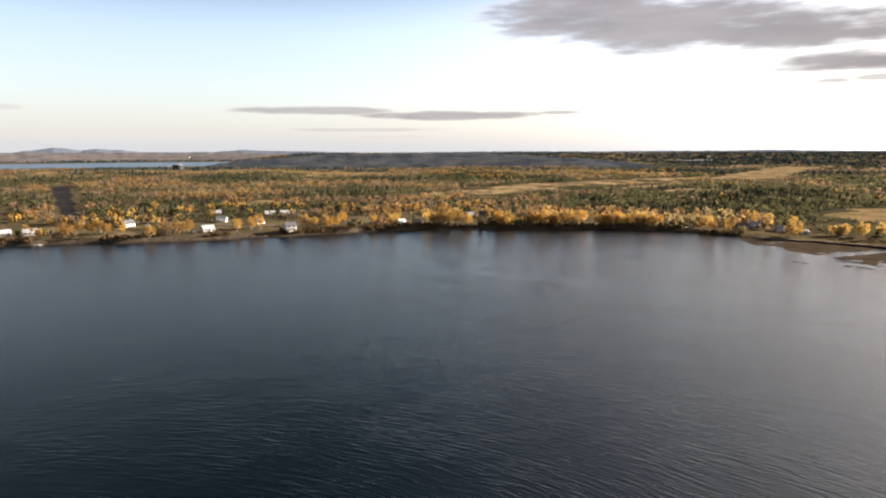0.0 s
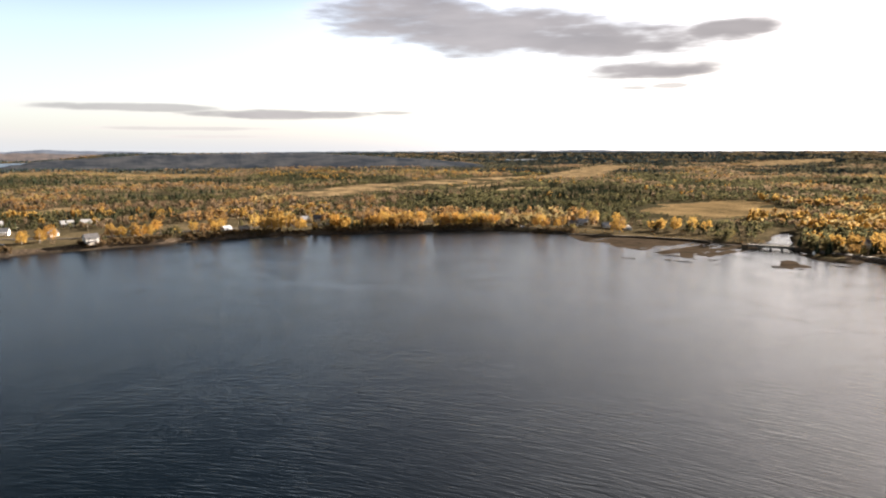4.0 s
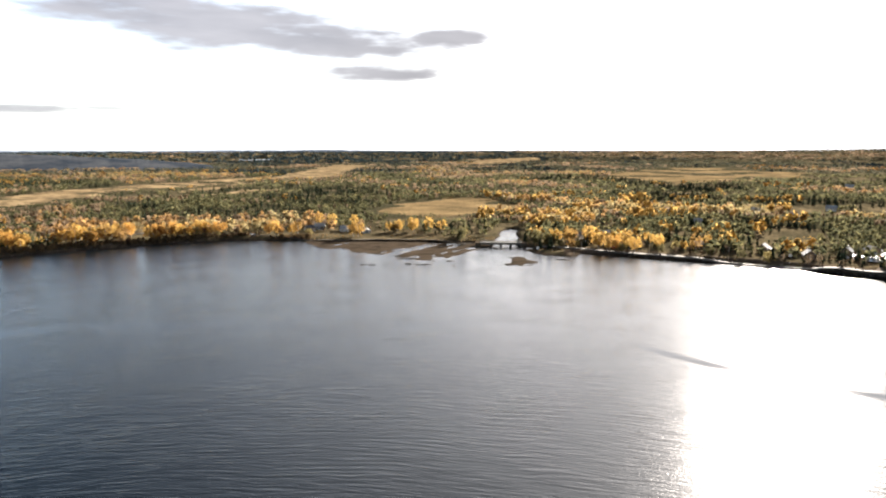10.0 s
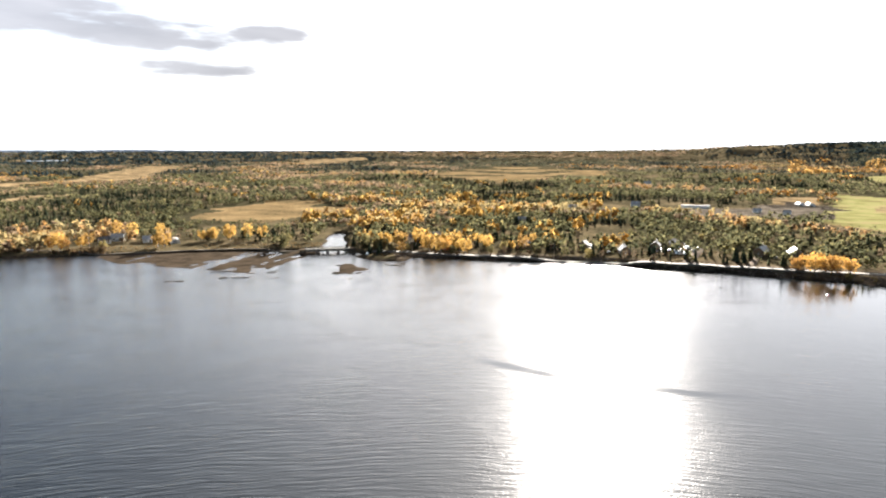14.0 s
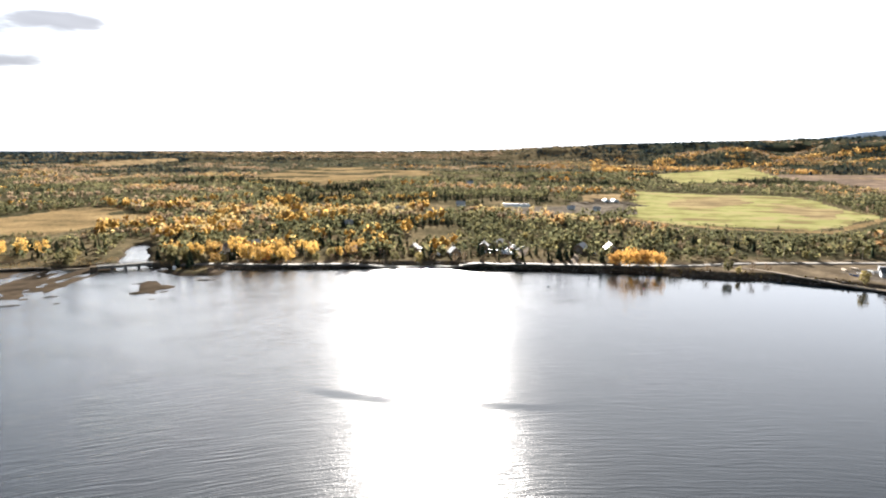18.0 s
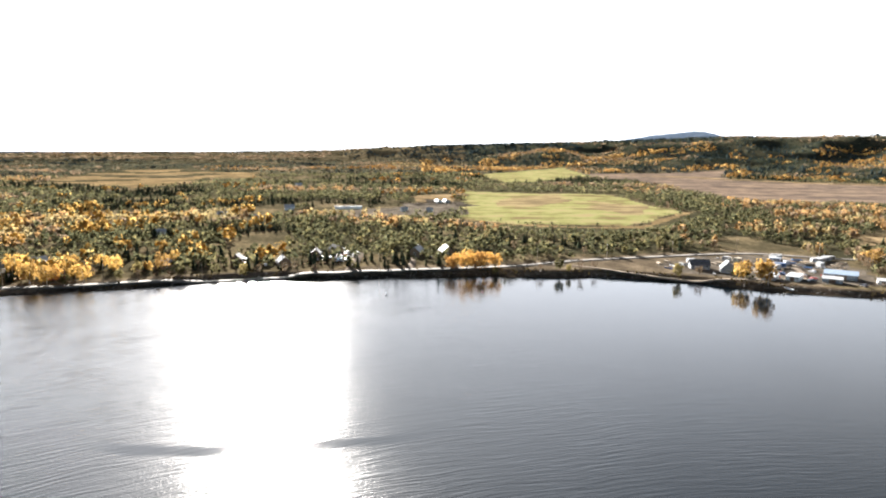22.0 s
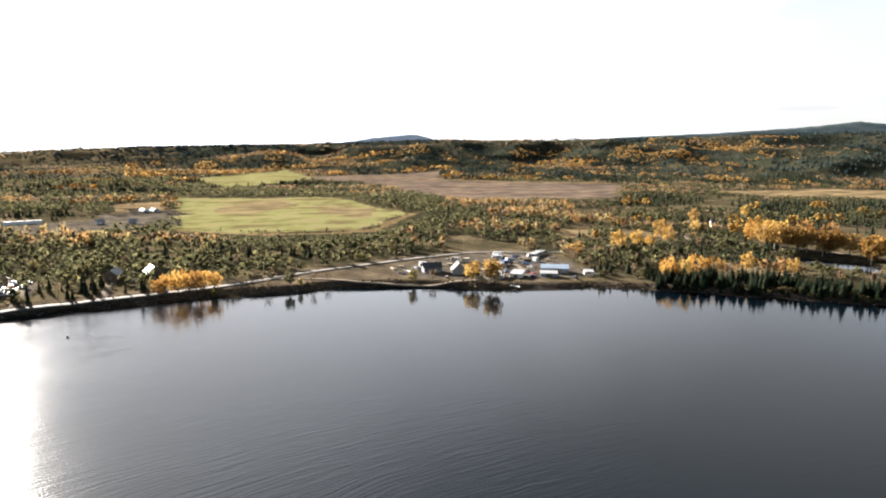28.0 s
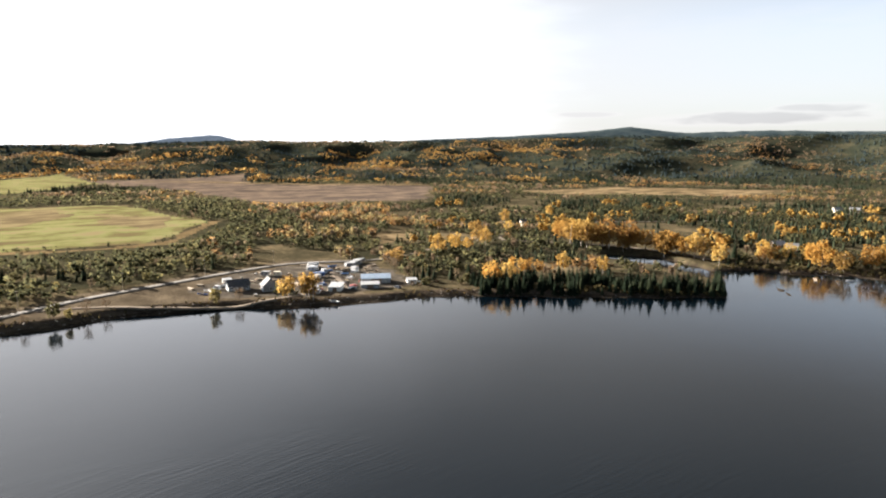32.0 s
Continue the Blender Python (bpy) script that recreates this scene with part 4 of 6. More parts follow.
def opening(parent, x, y, z, w, h, face, name="window"):
    """A window with its frame, panes and sill on a wall that faces -y, +y, -x or +x."""
    s, p = Solid(), Solid()
    t, dpt = 0.09, 0.07
    for a0, a1, b0, b1 in ((-w / 2, w / 2, h - t, h), (-w / 2, w / 2, 0, t), (-w / 2, -w / 2 + t, t, h - t), (w / 2 - t, w / 2, t, h - t), (-0.03, 0.03, t, h - t)):
        s.box(a0, a1, -dpt, 0.02, b0, b1)
    s.box(-w / 2 - 0.08, w / 2 + 0.08, -0.16, 0.02, -0.07, 0)
    p.box(-w / 2 + t, w / 2 - t, -0.03, 0.02, t, h - t)
    ob = part(name, s, WHITE, parent)
    ob.matrix_basis = pose(x, y, z, 0, 0, face)
    part("pane", p, GLASS, ob)
    return ob


HOUSES = []


def house(x, y, wide, deep, tall, turn, wall, roof, label, pitch=0.45, chimney=True, group="", porch=False, name="house"):
    """A gabled house; the ridge runs along its width."""
    wide, deep, tall = wide * 0.8, deep * 0.82, tall * 0.92
    HOUSES.append((x, y))
    h = thing(name, x, y, turn, label, name.replace("_", " "), group)
    w, d = wide / 2, deep / 2
    rise = deep * pitch
    s = Solid()
    s.prism([(-d, -0.6), (d, -0.6), (d, tall), (0, tall + rise), (-d, tall)], -w, w)
    s.v = [(b, a, c) for a, b, c in s.v]
    part("wall", s, wall, h)
    s = Solid()
    o, th = 0.45, 0.2
    drop = o * rise / d
    for sgn in (-1, 1):
        a, b = (sgn * (d + o), tall - drop), (0, tall + rise)
        s.prism([(a[0], a[1] + 0.03), (b[0], b[1] + 0.03), (b[0], b[1] + th), (a[0], a[1] + th)], -w - o, w + o)
    s.v = [(b, a, c) for a, b, c in s.v]
    part("roof", s, roof, h)
    if chimney:
        part("chimney", Solid().box(w * 0.35, w * 0.35 + 0.7, -0.35, 0.35, tall + rise * 0.6, tall + rise + 0.9), CONCRETE, h)
    storeys = 2 if tall > 4.0 else 1
    for st in range(storeys):
        z0 = 0.9 + 2.7 * st
        count = max(2, int(wide / 3.2))
        for k in range(count):
            px = -w + (k + 0.5) * wide / count
            if st == 0 and k == count // 2:
                dr = part("door", Solid().box(-0.48, 0.48, -0.06, 0.02, 0, 2.05).box(-0.58, -0.48, -0.1, 0.02, 0, 2.15).box(0.48, 0.58, -0.1, 0.02, 0, 2.15).box(-0.48, 0.48, -0.1, 0.02, 2.05, 2.15), BROWN, h)
                dr.matrix_basis = pose(px, -d, 0.15)
                part("handle", Solid().box(0.32, 0.4, -0.12, -0.05, 0.95, 1.05), STEEL, dr)
            else:
                opening(h, px, -d, z0, 1.3, 1.2, 0)
            opening(h, px, d, z0, 1.2, 1.1, 180)
        opening(h, w, 0, z0, 1.2, 1.1, 90)
        opening(h, -w, 0, z0, 1.2, 1.1, -90)
    if porch:
        p = part("porch", Solid().box(-w * 0.6, w * 0.6, -d - 2.2, -d, 0.1, 0.3), TIMBER, h)
        for k in (-0.58, -0.2, 0.2, 0.58):
            part("post", Solid().box(w * k - 0.07, w * k + 0.07, -d - 2.15, -d - 2.0, 0.3, 2.4), WHITE, p)
        part("porch_roof", Solid().prism([(-d - 2.5, 2.35), (-d, 2.8), (-d, 2.95), (-d - 2.5, 2.5)], -w * 0.64, w * 0.64), roof, p).matrix_basis = pose(0, 0, 0, 0, 0, 90) @ Matrix.Diagonal((1, -1, 1, 1))
    return h


def shed(x, y, wide, deep, tall, turn, wall, roof, label, lean=0.6, name="shed"):
    """A shed with a single sloping roof, a wide door and a small window."""
    wide, deep, tall = wide * 0.7, deep * 0.74, tall * 0.7
    HOUSES.append((x, y))
    h = thing(name, x, y, turn, label, name)
    w, d = wide / 2, deep / 2
    s = Solid().prism([(-d, -0.5), (d, -0.5), (d, tall + lean), (-d, tall)], -w, w)
    s.v = [(b, a, c) for a, b, c in s.v]
    part("wall", s, wall, h)
    s = Solid().prism([(-d - 0.4, tall - 0.08), (d + 0.4, tall + lean + 0.06), (d + 0.4, tall + lean + 0.2), (-d - 0.4, tall + 0.08)], -w - 0.3, w + 0.3)
    s.v = [(b, a, c) for a, b, c in s.v]
    part("roof", s, roof, h)
    dr = part("door", Solid().box(-w * 0.35, w * 0.35, -d - 0.07, -d + 0.02, 0.05, min(2.3, tall - 0.3)), BROWN, h)
    part("rail", Solid().box(-w * 0.7, w * 0.7, -d - 0.13, -d - 0.05, min(2.3, tall - 0.3), min(2.42, tall - 0.18)), STEEL, dr)
    opening(h, w * 0.7, -d, 1.1, 0.8, 0.7, 0)
    return h


def hoop_barn(x, y, wide, long, turn, label):
    HOUSES.append((x, y))
    h = thing("hoop_barn", x, y, turn, label, "barn")
    arc = [(wide / 2 * math.cos(k * math.pi / 14), wide * 0.45 * math.sin(k * math.pi / 14)) for k in range(15)]
    part("cover", Solid().prism([(wide / 2, -0.5)] + arc + [(-wide / 2, -0.5)], -long / 2, long / 2), WHITE, h)
    for k in range(6):
        py = -long / 2 + k * long / 5
        rib = Solid()
        for (a, b), (c, e) in zip(arc, arc[1:]):
            rib.tube((a * 1.01, py, b * 1.01), (c * 1.01, py, e * 1.01), 0.08, 0.08, 5)
        part("rib", rib, STEEL, h)
    part("door", Solid().box(-wide * 0.22, wide * 0.22, -long / 2 - 0.1, -long / 2, 0, wide * 0.3), GREY, h)
    return h


def wheel(parent, x, y, r, wdt=0.22):
    ob = part("wheel", Solid().tube((0, -wdt / 2, 0), (0, wdt / 2, 0), r, r, 12), RUBBER, parent)
    ob.matrix_basis = pose(x, y, r)
    part("rim", Solid().tube((0, -wdt / 2 - 0.02, 0), (0, wdt / 2 + 0.02, 0), r * 0.6, r * 0.6, 10), STEEL, ob)


def car(x, y, turn, paint, label, van=False):
    c = thing("van" if van else "car", x, y, turn, label, "van" if van else "car", "parked vehicles")
    hi = 1.95 if van else 1.45
    body = [(-2.2, 0.35), (2.2, 0.35), (2.22, 0.8), (1.3, 0.95), (-2.2, 1.0), (-2.25, 0.6)]
    cab = [(-2.1, 0.98), (1.25, 0.95), (0.65, hi), (-1.9, hi)] if van else [(-1.75, 1.0), (1.15, 0.95), (0.45, hi), (-1.1, hi)]
    part("body", Solid().prism(body, -0.86, 0.86), paint, c)
    top = part("cabin", Solid().prism(cab, -0.74, 0.74), paint, c)
    part("glass", Solid().prism([(cab[0][0] + 0.25, 1.04), (cab[1][0] - 0.2, 1.02), (cab[2][0] - 0.02, hi - 0.1), (cab[3][0] + 0.12, hi - 0.1)], -0.75, 0.75), GLASS, top)
    for px in (-1.35, 1.35):
        for py in (-0.78, 0.78):
            wheel(c, px, py, 0.33)
    for py in (-0.6, 0.6):
        part("headlight", Solid().box(2.16, 2.24, py - 0.16, py + 0.16, 0.62, 0.76), WHITE, c)
        part("tail_light", Solid().box(-2.27, -2.18, py - 0.14, py + 0.14, 0.7, 0.85), PAINT["red"], c)
    return c


def trailer(x, y, long, turn, paint, label, stripe=None, name="travel_trailer"):
    c = thing(name, x, y, turn, label, "trailer", "parked trailers")
    L = long / 2
    part("body", Solid().prism([(-L, 0.55), (L, 0.55), (L + 0.1, 1.2), (L - 0.35, 2.75), (-L + 0.1, 2.85), (-L - 0.05, 2.6)], -1.2, 1.2), paint, c)
    if stripe:
        part("stripe", Solid().box(-L + 0.2, L - 0.2, -1.215, 1.215, 0.9, 1.15), stripe, c)
    for k in range(max(2, int(long / 2))):
        px = -L + (k + 0.5) * long / max(2, int(long / 2))
        part("window", Solid().box(px - 0.45, px + 0.45, -1.225, 1.225, 1.45, 2.1), GLASS, c)
    part("hitch", Solid().tube((L, 0, 0.6), (L + 1.2, 0, 0.5), 0.06, 0.05, 6), STEEL, c)
    for px in (-0.5, 0.5):
        for py in (-1.05, 1.05):
            wheel(c, px, py, 0.36)
    return c


def boat(x, y, long, turn, hull, label, z=None):
    b = thing("boat", x, y, turn, label, "boat", "", z)
    L, W, H = long / 2, long * 0.17, long * 0.13
    rows = [(-L, 0.85, 0.0), (-L * 0.3, 1.0, 0.0), (L * 0.45, 0.8, 0.03), (L, 0.04, 0.22)]
    s = Solid()
    verts = []
    for px, k, lift in rows:
        verts += [(px, -W * k, H + lift * H), (px, -W * k * 0.6, 0.1 + lift * H), (px, 0, lift * H), (px, W * k * 0.6, 0.1 + lift * H), (px, W * k, H + lift * H), (px, W * k * 0.8, H * 0.55), (px, -W * k * 0.8, H * 0.55)]
    faces = [(i * 7 + k, i * 7 + (k + 1) % 7, (i + 1) * 7 + (k + 1) % 7, (i + 1) * 7 + k) for i in range(3) for k in range(7)]
    s.poly(verts, faces + [tuple(range(6, -1, -1)), tuple(range(21, 28))])
    part("hull", s, hull, b)
    part("thwart", Solid().box(-L * 0.2, -L * 0.05, -W * 0.85, W * 0.85, H * 0.7, H * 0.78), TIMBER, b)
    part("thwart", Solid().box(L * 0.25, L * 0.38, -W * 0.75, W * 0.75, H * 0.7, H * 0.78), TIMBER, b)
    return b


def street_pole(x, y, turn, label="grey wooden utility pole beside the shore road"):
    p = thing("utility_pole", x, y, turn, label, "utility pole", "poles along the road")
    part("pole", Solid().tube((0, 0, -0.5), (0, 0, 9.0), 0.16, 0.1, 8), TIMBER, p)
    arm = part("crossarm", Solid().box(-1.1, 1.1, -0.06, 0.06, 8.3, 8.45), TIMBER, p)
    for k in (-1, -0.35, 0.35, 1):
        part("insulator", Solid().tube((k, 0, 8.45), (k, 0, 8.65), 0.06, 0.04, 6), WHITE, arm)


def pile(x, y, count, long, turn, mat, label, name="log_pile"):
    p = thing(name, x, y, turn, label, "log pile")
    k, row, level = 0, count, 0
    while k < count * (count + 1) // 2 and row:
        for i in range(row):
            j = random.uniform(-0.3, 0.3)
            part("log", Solid().tube((-long / 2 + j, (i - row / 2) * 0.44, 0.22 + level * 0.38), (long / 2 + j, (i - row / 2) * 0.44, 0.22 + level * 0.38), 0.22, 0.2, 8), mat, p)
            k += 1
        row, level = row - 1, level + 1


# ---------------------------------------------------------------- the houses
def lakeward(x, y):
    a, _ = polar(np.array([x]), np.array([y]))
    return -float(a[0])


VILLAGE = [
    (-349, 506, 11, 7.5, 2.9, 8, WHITE, METAL, "small white house with a pale metal roof by the shore"),
    (-331, 511, 12, 7.5, 3.0, -14, WHITE, METAL, "white bungalow with a pale roof on the grass"),
    (-279, 566, 11, 8, 3.0, 20, WHITE, SHINGLE, "white bungalow with a dark roof above the shore"),
    (-325, 577, 8, 6, 2.7, 0, CREAM, SHINGLE, "small cream cabin among yellow shrubs"),
    (-196, 531, 12, 8.5, 3.0, 12, WHITE, METAL, "white house with a bright metal roof near the water"),
    (-207, 598, 11, 8, 3.0, -20, WHITE, METAL, "white house with pale roof among yellow trees"),
    (-169, 586, 10, 8, 2.9, 30, CREAM, SHINGLE, "cream house with a dark roof among orange trees"),
    (-175, 647, 12, 8, 3.0, 5, WHITE, METAL, "white house at the edge of the wood"),
    (-158, 652, 18, 8, 3.0, 5, GREY, METAL, "long grey building with a pale roof at the wood's edge"),
    (-128, 534, 11, 9, 5.4, 10, WHITE, SHINGLE, "two-storey white house with a dark roof by the lake"),
    (-232, 656, 10, 7, 2.8, 0, WHITE, METAL, "white cottage with a pale roof behind trees"),
    (-38, 579, 10, 7, 2.8, 40, WHITE, METAL, "white cottage with a bright metal roof beside yellow trees"),
    (-24, 582, 10, 7, 2.8, 0, BROWN, SHINGLE, "brown cottage with a dark roof beside yellow trees"),
    (28, 639, 10, 8, 2.9, 12, WHITE, METAL, "white house behind the shore trees"),
    (41, 640, 11, 8, 2.9, -10, CREAM, SHINGLE, "cream house behind the shore trees"),
    (260, 552, 9, 7, 2.8, 15, WHITE, SHINGLE, "white cottage with a dark roof on the low shore"),
    (272, 557, 10, 7, 3.0, -15, GREY, METAL, "grey house with a pale roof beside an orange tree"),
    (283, 534, 8, 6, 2.7, 0, WHITE, METAL, "small white cottage at the roadside"),
    (383, 388, 9, 7, 2.9, 0, WHITE, METAL, "white cottage with a pale roof by the inlet"),
    (391, 377, 8, 6, 2.8, 25, WHITE, METAL, "small white cottage by the inlet"),
    (403, 379, 10, 7, 2.9, -10, WHITE, SHINGLE, "white house with a dark roof behind the inlet"),
    (422, 377, 16, 7, 2.9, 30, CREAM, METAL, "long cream house with a pale roof among trees"),
    (388, 337, 9, 7, 2.8, 15, RED, SHINGLE, "red cottage with a dark roof among yellow trees"),
    (649, 337, 11, 8, 3.0, 10, WHITE, METAL, "white house deep in the wood"),
    (424, 297, 12, 8, 3.0, 60, BROWN, SHINGLE, "brown house with a dark roof beside the shore road"),
    (444, 262, 10, 8, 3.0, 75, BROWN, SHINGLE, "brown house with a dark roof among birches"),
    (438, 231, 10, 8, 3.0, 100, BROWN, METAL, "brown house beside the shore road"),
    (548, 373, 10, 7, 2.9, 0, WHITE, METAL, "white cottage in the yellow wood"),
    (675, 384, 12, 8, 3.0, 0, WHITE, METAL, "white farmhouse in the wood"),
    (757, 347, 12, 8, 3.0, 0, WHITE, METAL, "white farmhouse with a bright roof"),
    (759, 220, 9, 6, 2.6, 15, WHITE, METAL, "white farm building with a bright roof"),
    (757, 192, 8, 6, 2.6, -15, WHITE, METAL, "white farmhouse beside the meadow"),
    (470, 222, 9, 7, 2.9, 80, BROWN, SHINGLE, "brown house with a dark roof at a driveway"),
    (487, 214, 10, 8, 3.0, 115, BROWN, SHINGLE, "brown house with a dark roof among cars"),
    (486, 160, 12, 8, 3.0, 68, BROWN, METAL, "brown house with a bright peaked roof behind the shore road"),
    (486, 141, 13, 9, 3.4, 98, BROWN, METAL, "brown house with a pale roof behind an orange tree row"),
    (606, -319, 9, 8, 3.6, 10, CREAM, SHINGLE, "cream house with a dark roof alone in the wood"),
    (386, -382, 11, 8, 3.0, 0, RED, METAL, "red house with a white metal roof near the cove"),
    (397, -384, 10, 8, 3.0, 20, BROWN, METAL, "brown house with a pale roof near the cove"),
    (500, -732, 12, 8, 3.0, 0, WHITE, METAL, "white house with a pale roof in the southern woods"),
    (1085, 454, 13, 9, 5.6, 0, WHITE, METAL, "tall white barn with a bright roof far in the woods"),
    (512, -715, 12, 8, 3.0, 30, CREAM, METAL, "cream house with a pale roof in the southern woods"),
]
for i, (x, y, w, d, t, dev, wall, roof, label) in enumerate(VILLAGE):
    house(x, y, w, d, t, lakeward(x, y) + dev, wall, roof, label, 0.36 + 0.04 * (i % 3), chimney=i % 2 == 0, porch=i % 4 == 1, group="houses round the lake")

# the yard by the lake
house(462, -8, 13, 8, 2.9, lakeward(462, -8) + 6, GREY, SHINGLE, "long grey house with a dark roof in the gravel yard", 0.4, group="houses round the lake", porch=True)
house(453, -21, 10, 9, 3.0, lakeward(453, -20) + 92, GREY, SHINGLE, "grey gabled house with a dark roof by the bank", 0.5, group="houses round the lake")
shed(437, -38, 9, 13, 3.0, lakeward(437, -38) - 18, GREY, METAL, "long shed with a white metal roof in the yard", 0.5)
shed(437, -50, 9, 13, 3.2, lakeward(437, -50) - 18, WHITE, METAL, "long white shed with a bright metal roof in the yard", 0.5)
shed(444, -76, 22, 11, 3.8, lakeward(444, -76) - 6, GREY, BLUE, "large workshop with a blue-grey metal roof", 0.9, "workshop")
shed(433, -67, 13, 7, 2.9, lakeward(433, -67) - 6, GREY, METAL, "low lean-to with a white roof before the workshop", 0.5)
shed(432, -91, 7, 6, 2.8, lakeward(432, -91), WHITE, METAL, "small white cabin at the edge of the yard", 0.4, "cabin")
shed(482, -8, 6, 5, 2.4, lakeward(482, -8), WHITE, METAL, "small white shed behind the grey house", 0.3)
shed(-224, 520, 5, 4, 2.3, 15, CREAM, SHINGLE, "small cream boathouse by the water", 0.3)
shed(-204, 524, 4, 4, 2.2, 10, WHITE, METAL, "little white shed on the bank", 0.3)
shed(209, 545, 5, 4, 2.2, -20, BROWN, SHINGLE, "small brown shed on the low shore", 0.3)
shed(395, -372, 5, 4, 2.4, 30, RED, METAL, "small red shed with white roof near the cove", 0.3)
hoop_barn(295, 518, 7, 9, lakeward(295, 518), "small white hoop shelter on the low shore")
hoop_barn(873, 199, 7.5, 13, lakeward(873, 201) + 15, "white hoop barn on the farmyard")
hoop_barn(876, 189, 7.5, 13, lakeward(877, 184) + 15, "second white hoop barn with an open front on the farmyard")
hoop_barn(772, 285, 7, 30, lakeward(772, 285) + 90, "long pale greenhouse on the farmyard")
HOUSE_SPOTS += HOUSES


def scatter(r0, r1, cell, fill):
    """Jittered places in a ring of the view."""
    n = int(math.radians(202) / 2 * (r1 * r1 - r0 * r0) / (cell * cell))
    rr = np.sqrt(rng.uniform(r0 * r0, r1 * r1, n))
    aa = rng.uniform(-40, 162, n)
    x, y = HUB[0] + rr * np.sin(np.radians(aa)), HUB[1] + rr * np.cos(np.radians(aa))
    d = inland(x, y)
    ok = (d > 0) & (rng.uniform(size=n) < fill)
    x, y, aa, rr, d = x[ok], y[ok], aa[ok], rr[ok], d[ok]
    ok = open_ground(x, y, aa, rr, d)
    x, y, aa, rr, d = x[ok], y[ok], aa[ok], rr[ok], d[ok]
    # like stands with like
    order = [0, 1, 4, 3, 2]
    share = np.cumsum(chances(aa, rr, d, x, y)[:, order], 1)
    size = 26 + rr * 0.03
    u, v = np.radians(aa) * rr * 0.55, rr * 1.5
    stand = vnoise(u, v, size * 2.0, 51) * 0.5 + vnoise(u, v, size * 0.7, 52) * 0.45 + rng.uniform(size=len(x)) * 0.13
    rank = np.empty(len(x))
    rank[np.argsort(stand)] = np.arange(len(x)) / len(x)
    kind = np.array(order)[(rank[:, None] > share).sum(1).clip(0, 4)]
    return x, y, height(x, y), kind


def sightline(x, y):
    """Trees stay lower where an open field lies close behind them."""
    a, r = polar(x, y)
    k = np.ones(len(x))
    for step, low in ((90, 0.8), (55, 0.62), (22, 0.5)):
        px, py = x + step * np.sin(np.radians(a)), y + step * np.cos(np.radians(a))
        for key in ("hay", "marsh", "fen", "heather", "strip", "long"):
            k = np.where(inside(px, py, FIELDS[key]) < 0, low, k)
    return k


def plant(name, x, y, z, templates, tall, wide, mat, label, share=None):
    """One mesh of many trees."""
    share = np.ones(len(x)) if share is None else share
    which = rng.integers(0, len(templates), len(x))
    vs, fs, n = [], [], 0
    for i, (tv, tf) in enumerate(templates):
        m = which == i
        k = int(m.sum())
        if not k:
            continue
        th = rng.uniform(0, 6.28, k)
        s = rng.uniform(*tall, k) * np.where(rng.uniform(size=k) < 0.25, 0.6, 1.0) * share[m]
        w = s * rng.uniform(*wide, k)
        c, q = np.cos(th), np.sin(th)
        px = (tv[None, :, 0] * c[:, None] - tv[None, :, 1] * q[:, None]) * w[:, None] + x[m][:, None]
        py = (tv[None, :, 0] * q[:, None] + tv[None, :, 1] * c[:, None]) * w[:, None] + y[m][:, None]
        pz = tv[None, :, 2] * s[:, None] + z[m][:, None] - 0.3
        vs.append(np.stack([px, py, pz], -1).reshape(-1, 3))
        fs.append((tf[None] + (np.arange(k) * len(tv))[:, None, None]).reshape(-1, 3) + n)
        n += k * len(tv)
    if vs:
        tagged(mesh_object(name, np.concatenate(vs), np.concatenate(fs), mat, None, True), label, "wood" if name == "wood" else name, kind="stuff")


LEAF = {"spruce": leafage("spruce_needles", SPRUCE, glow=0.4), "olive": leafage("olive_leaves", OLIVE, glow=0.62), "yellow": leafage("yellow_leaves", WOOD_YELLOW, glow=0.62),
        "orange": leafage("orange_leaves", WOOD_ORANGE, glow=0.6), "bare": leafage("bare_twigs", BARE, glow=0.5)}
WOOD_LABEL = {"spruce": "dark green spruce wood behind the shore", "olive": "olive-green alder and willow wood", "yellow": "golden yellow birches scattered through the woods",
              "orange": "rusty orange aspens scattered through the woods", "bare": "grey-brown leafless trees among the woods"}
# copies of olive and spruce with the haze of distance in their colour
HAZED_OLIVE = leafage("hazed_olive_leaves", [(0.0, (0.05, 0.056, 0.042)), (0.5, (0.082, 0.084, 0.056)), (1.0, (0.14, 0.122, 0.074))], glow=0.5)
HAZED_SPRUCE = leafage("hazed_spruce_needles", [(0.0, (0.022, 0.034, 0.038)), (0.6, (0.036, 0.05, 0.051)), (1.0, (0.056, 0.069, 0.06))], glow=0.35)
# ring, spacing, fill, lumps and leaves of a broad crown, tiers and points of a spruce, heights, girths
BANDS = [
    (380, 900, 7.4, 0.97, 2, 32, 4, 4, (5.5, 10.0), (0.95, 1.4)),
    (900, 1600, 10.4, 0.95, 1, 15, 3, 3, (6.0, 10.0), (1.3, 1.9)),
    (1600, 2800, 15.0, 0.95, 1, 7, 2, 3, (6.5, 10.5), (1.9, 2.9)),
    (2800, 4840, 28.0, 0.9, 1, 0, 1, 3, (8.0, 12.0), (4.0, 7.0)),
]


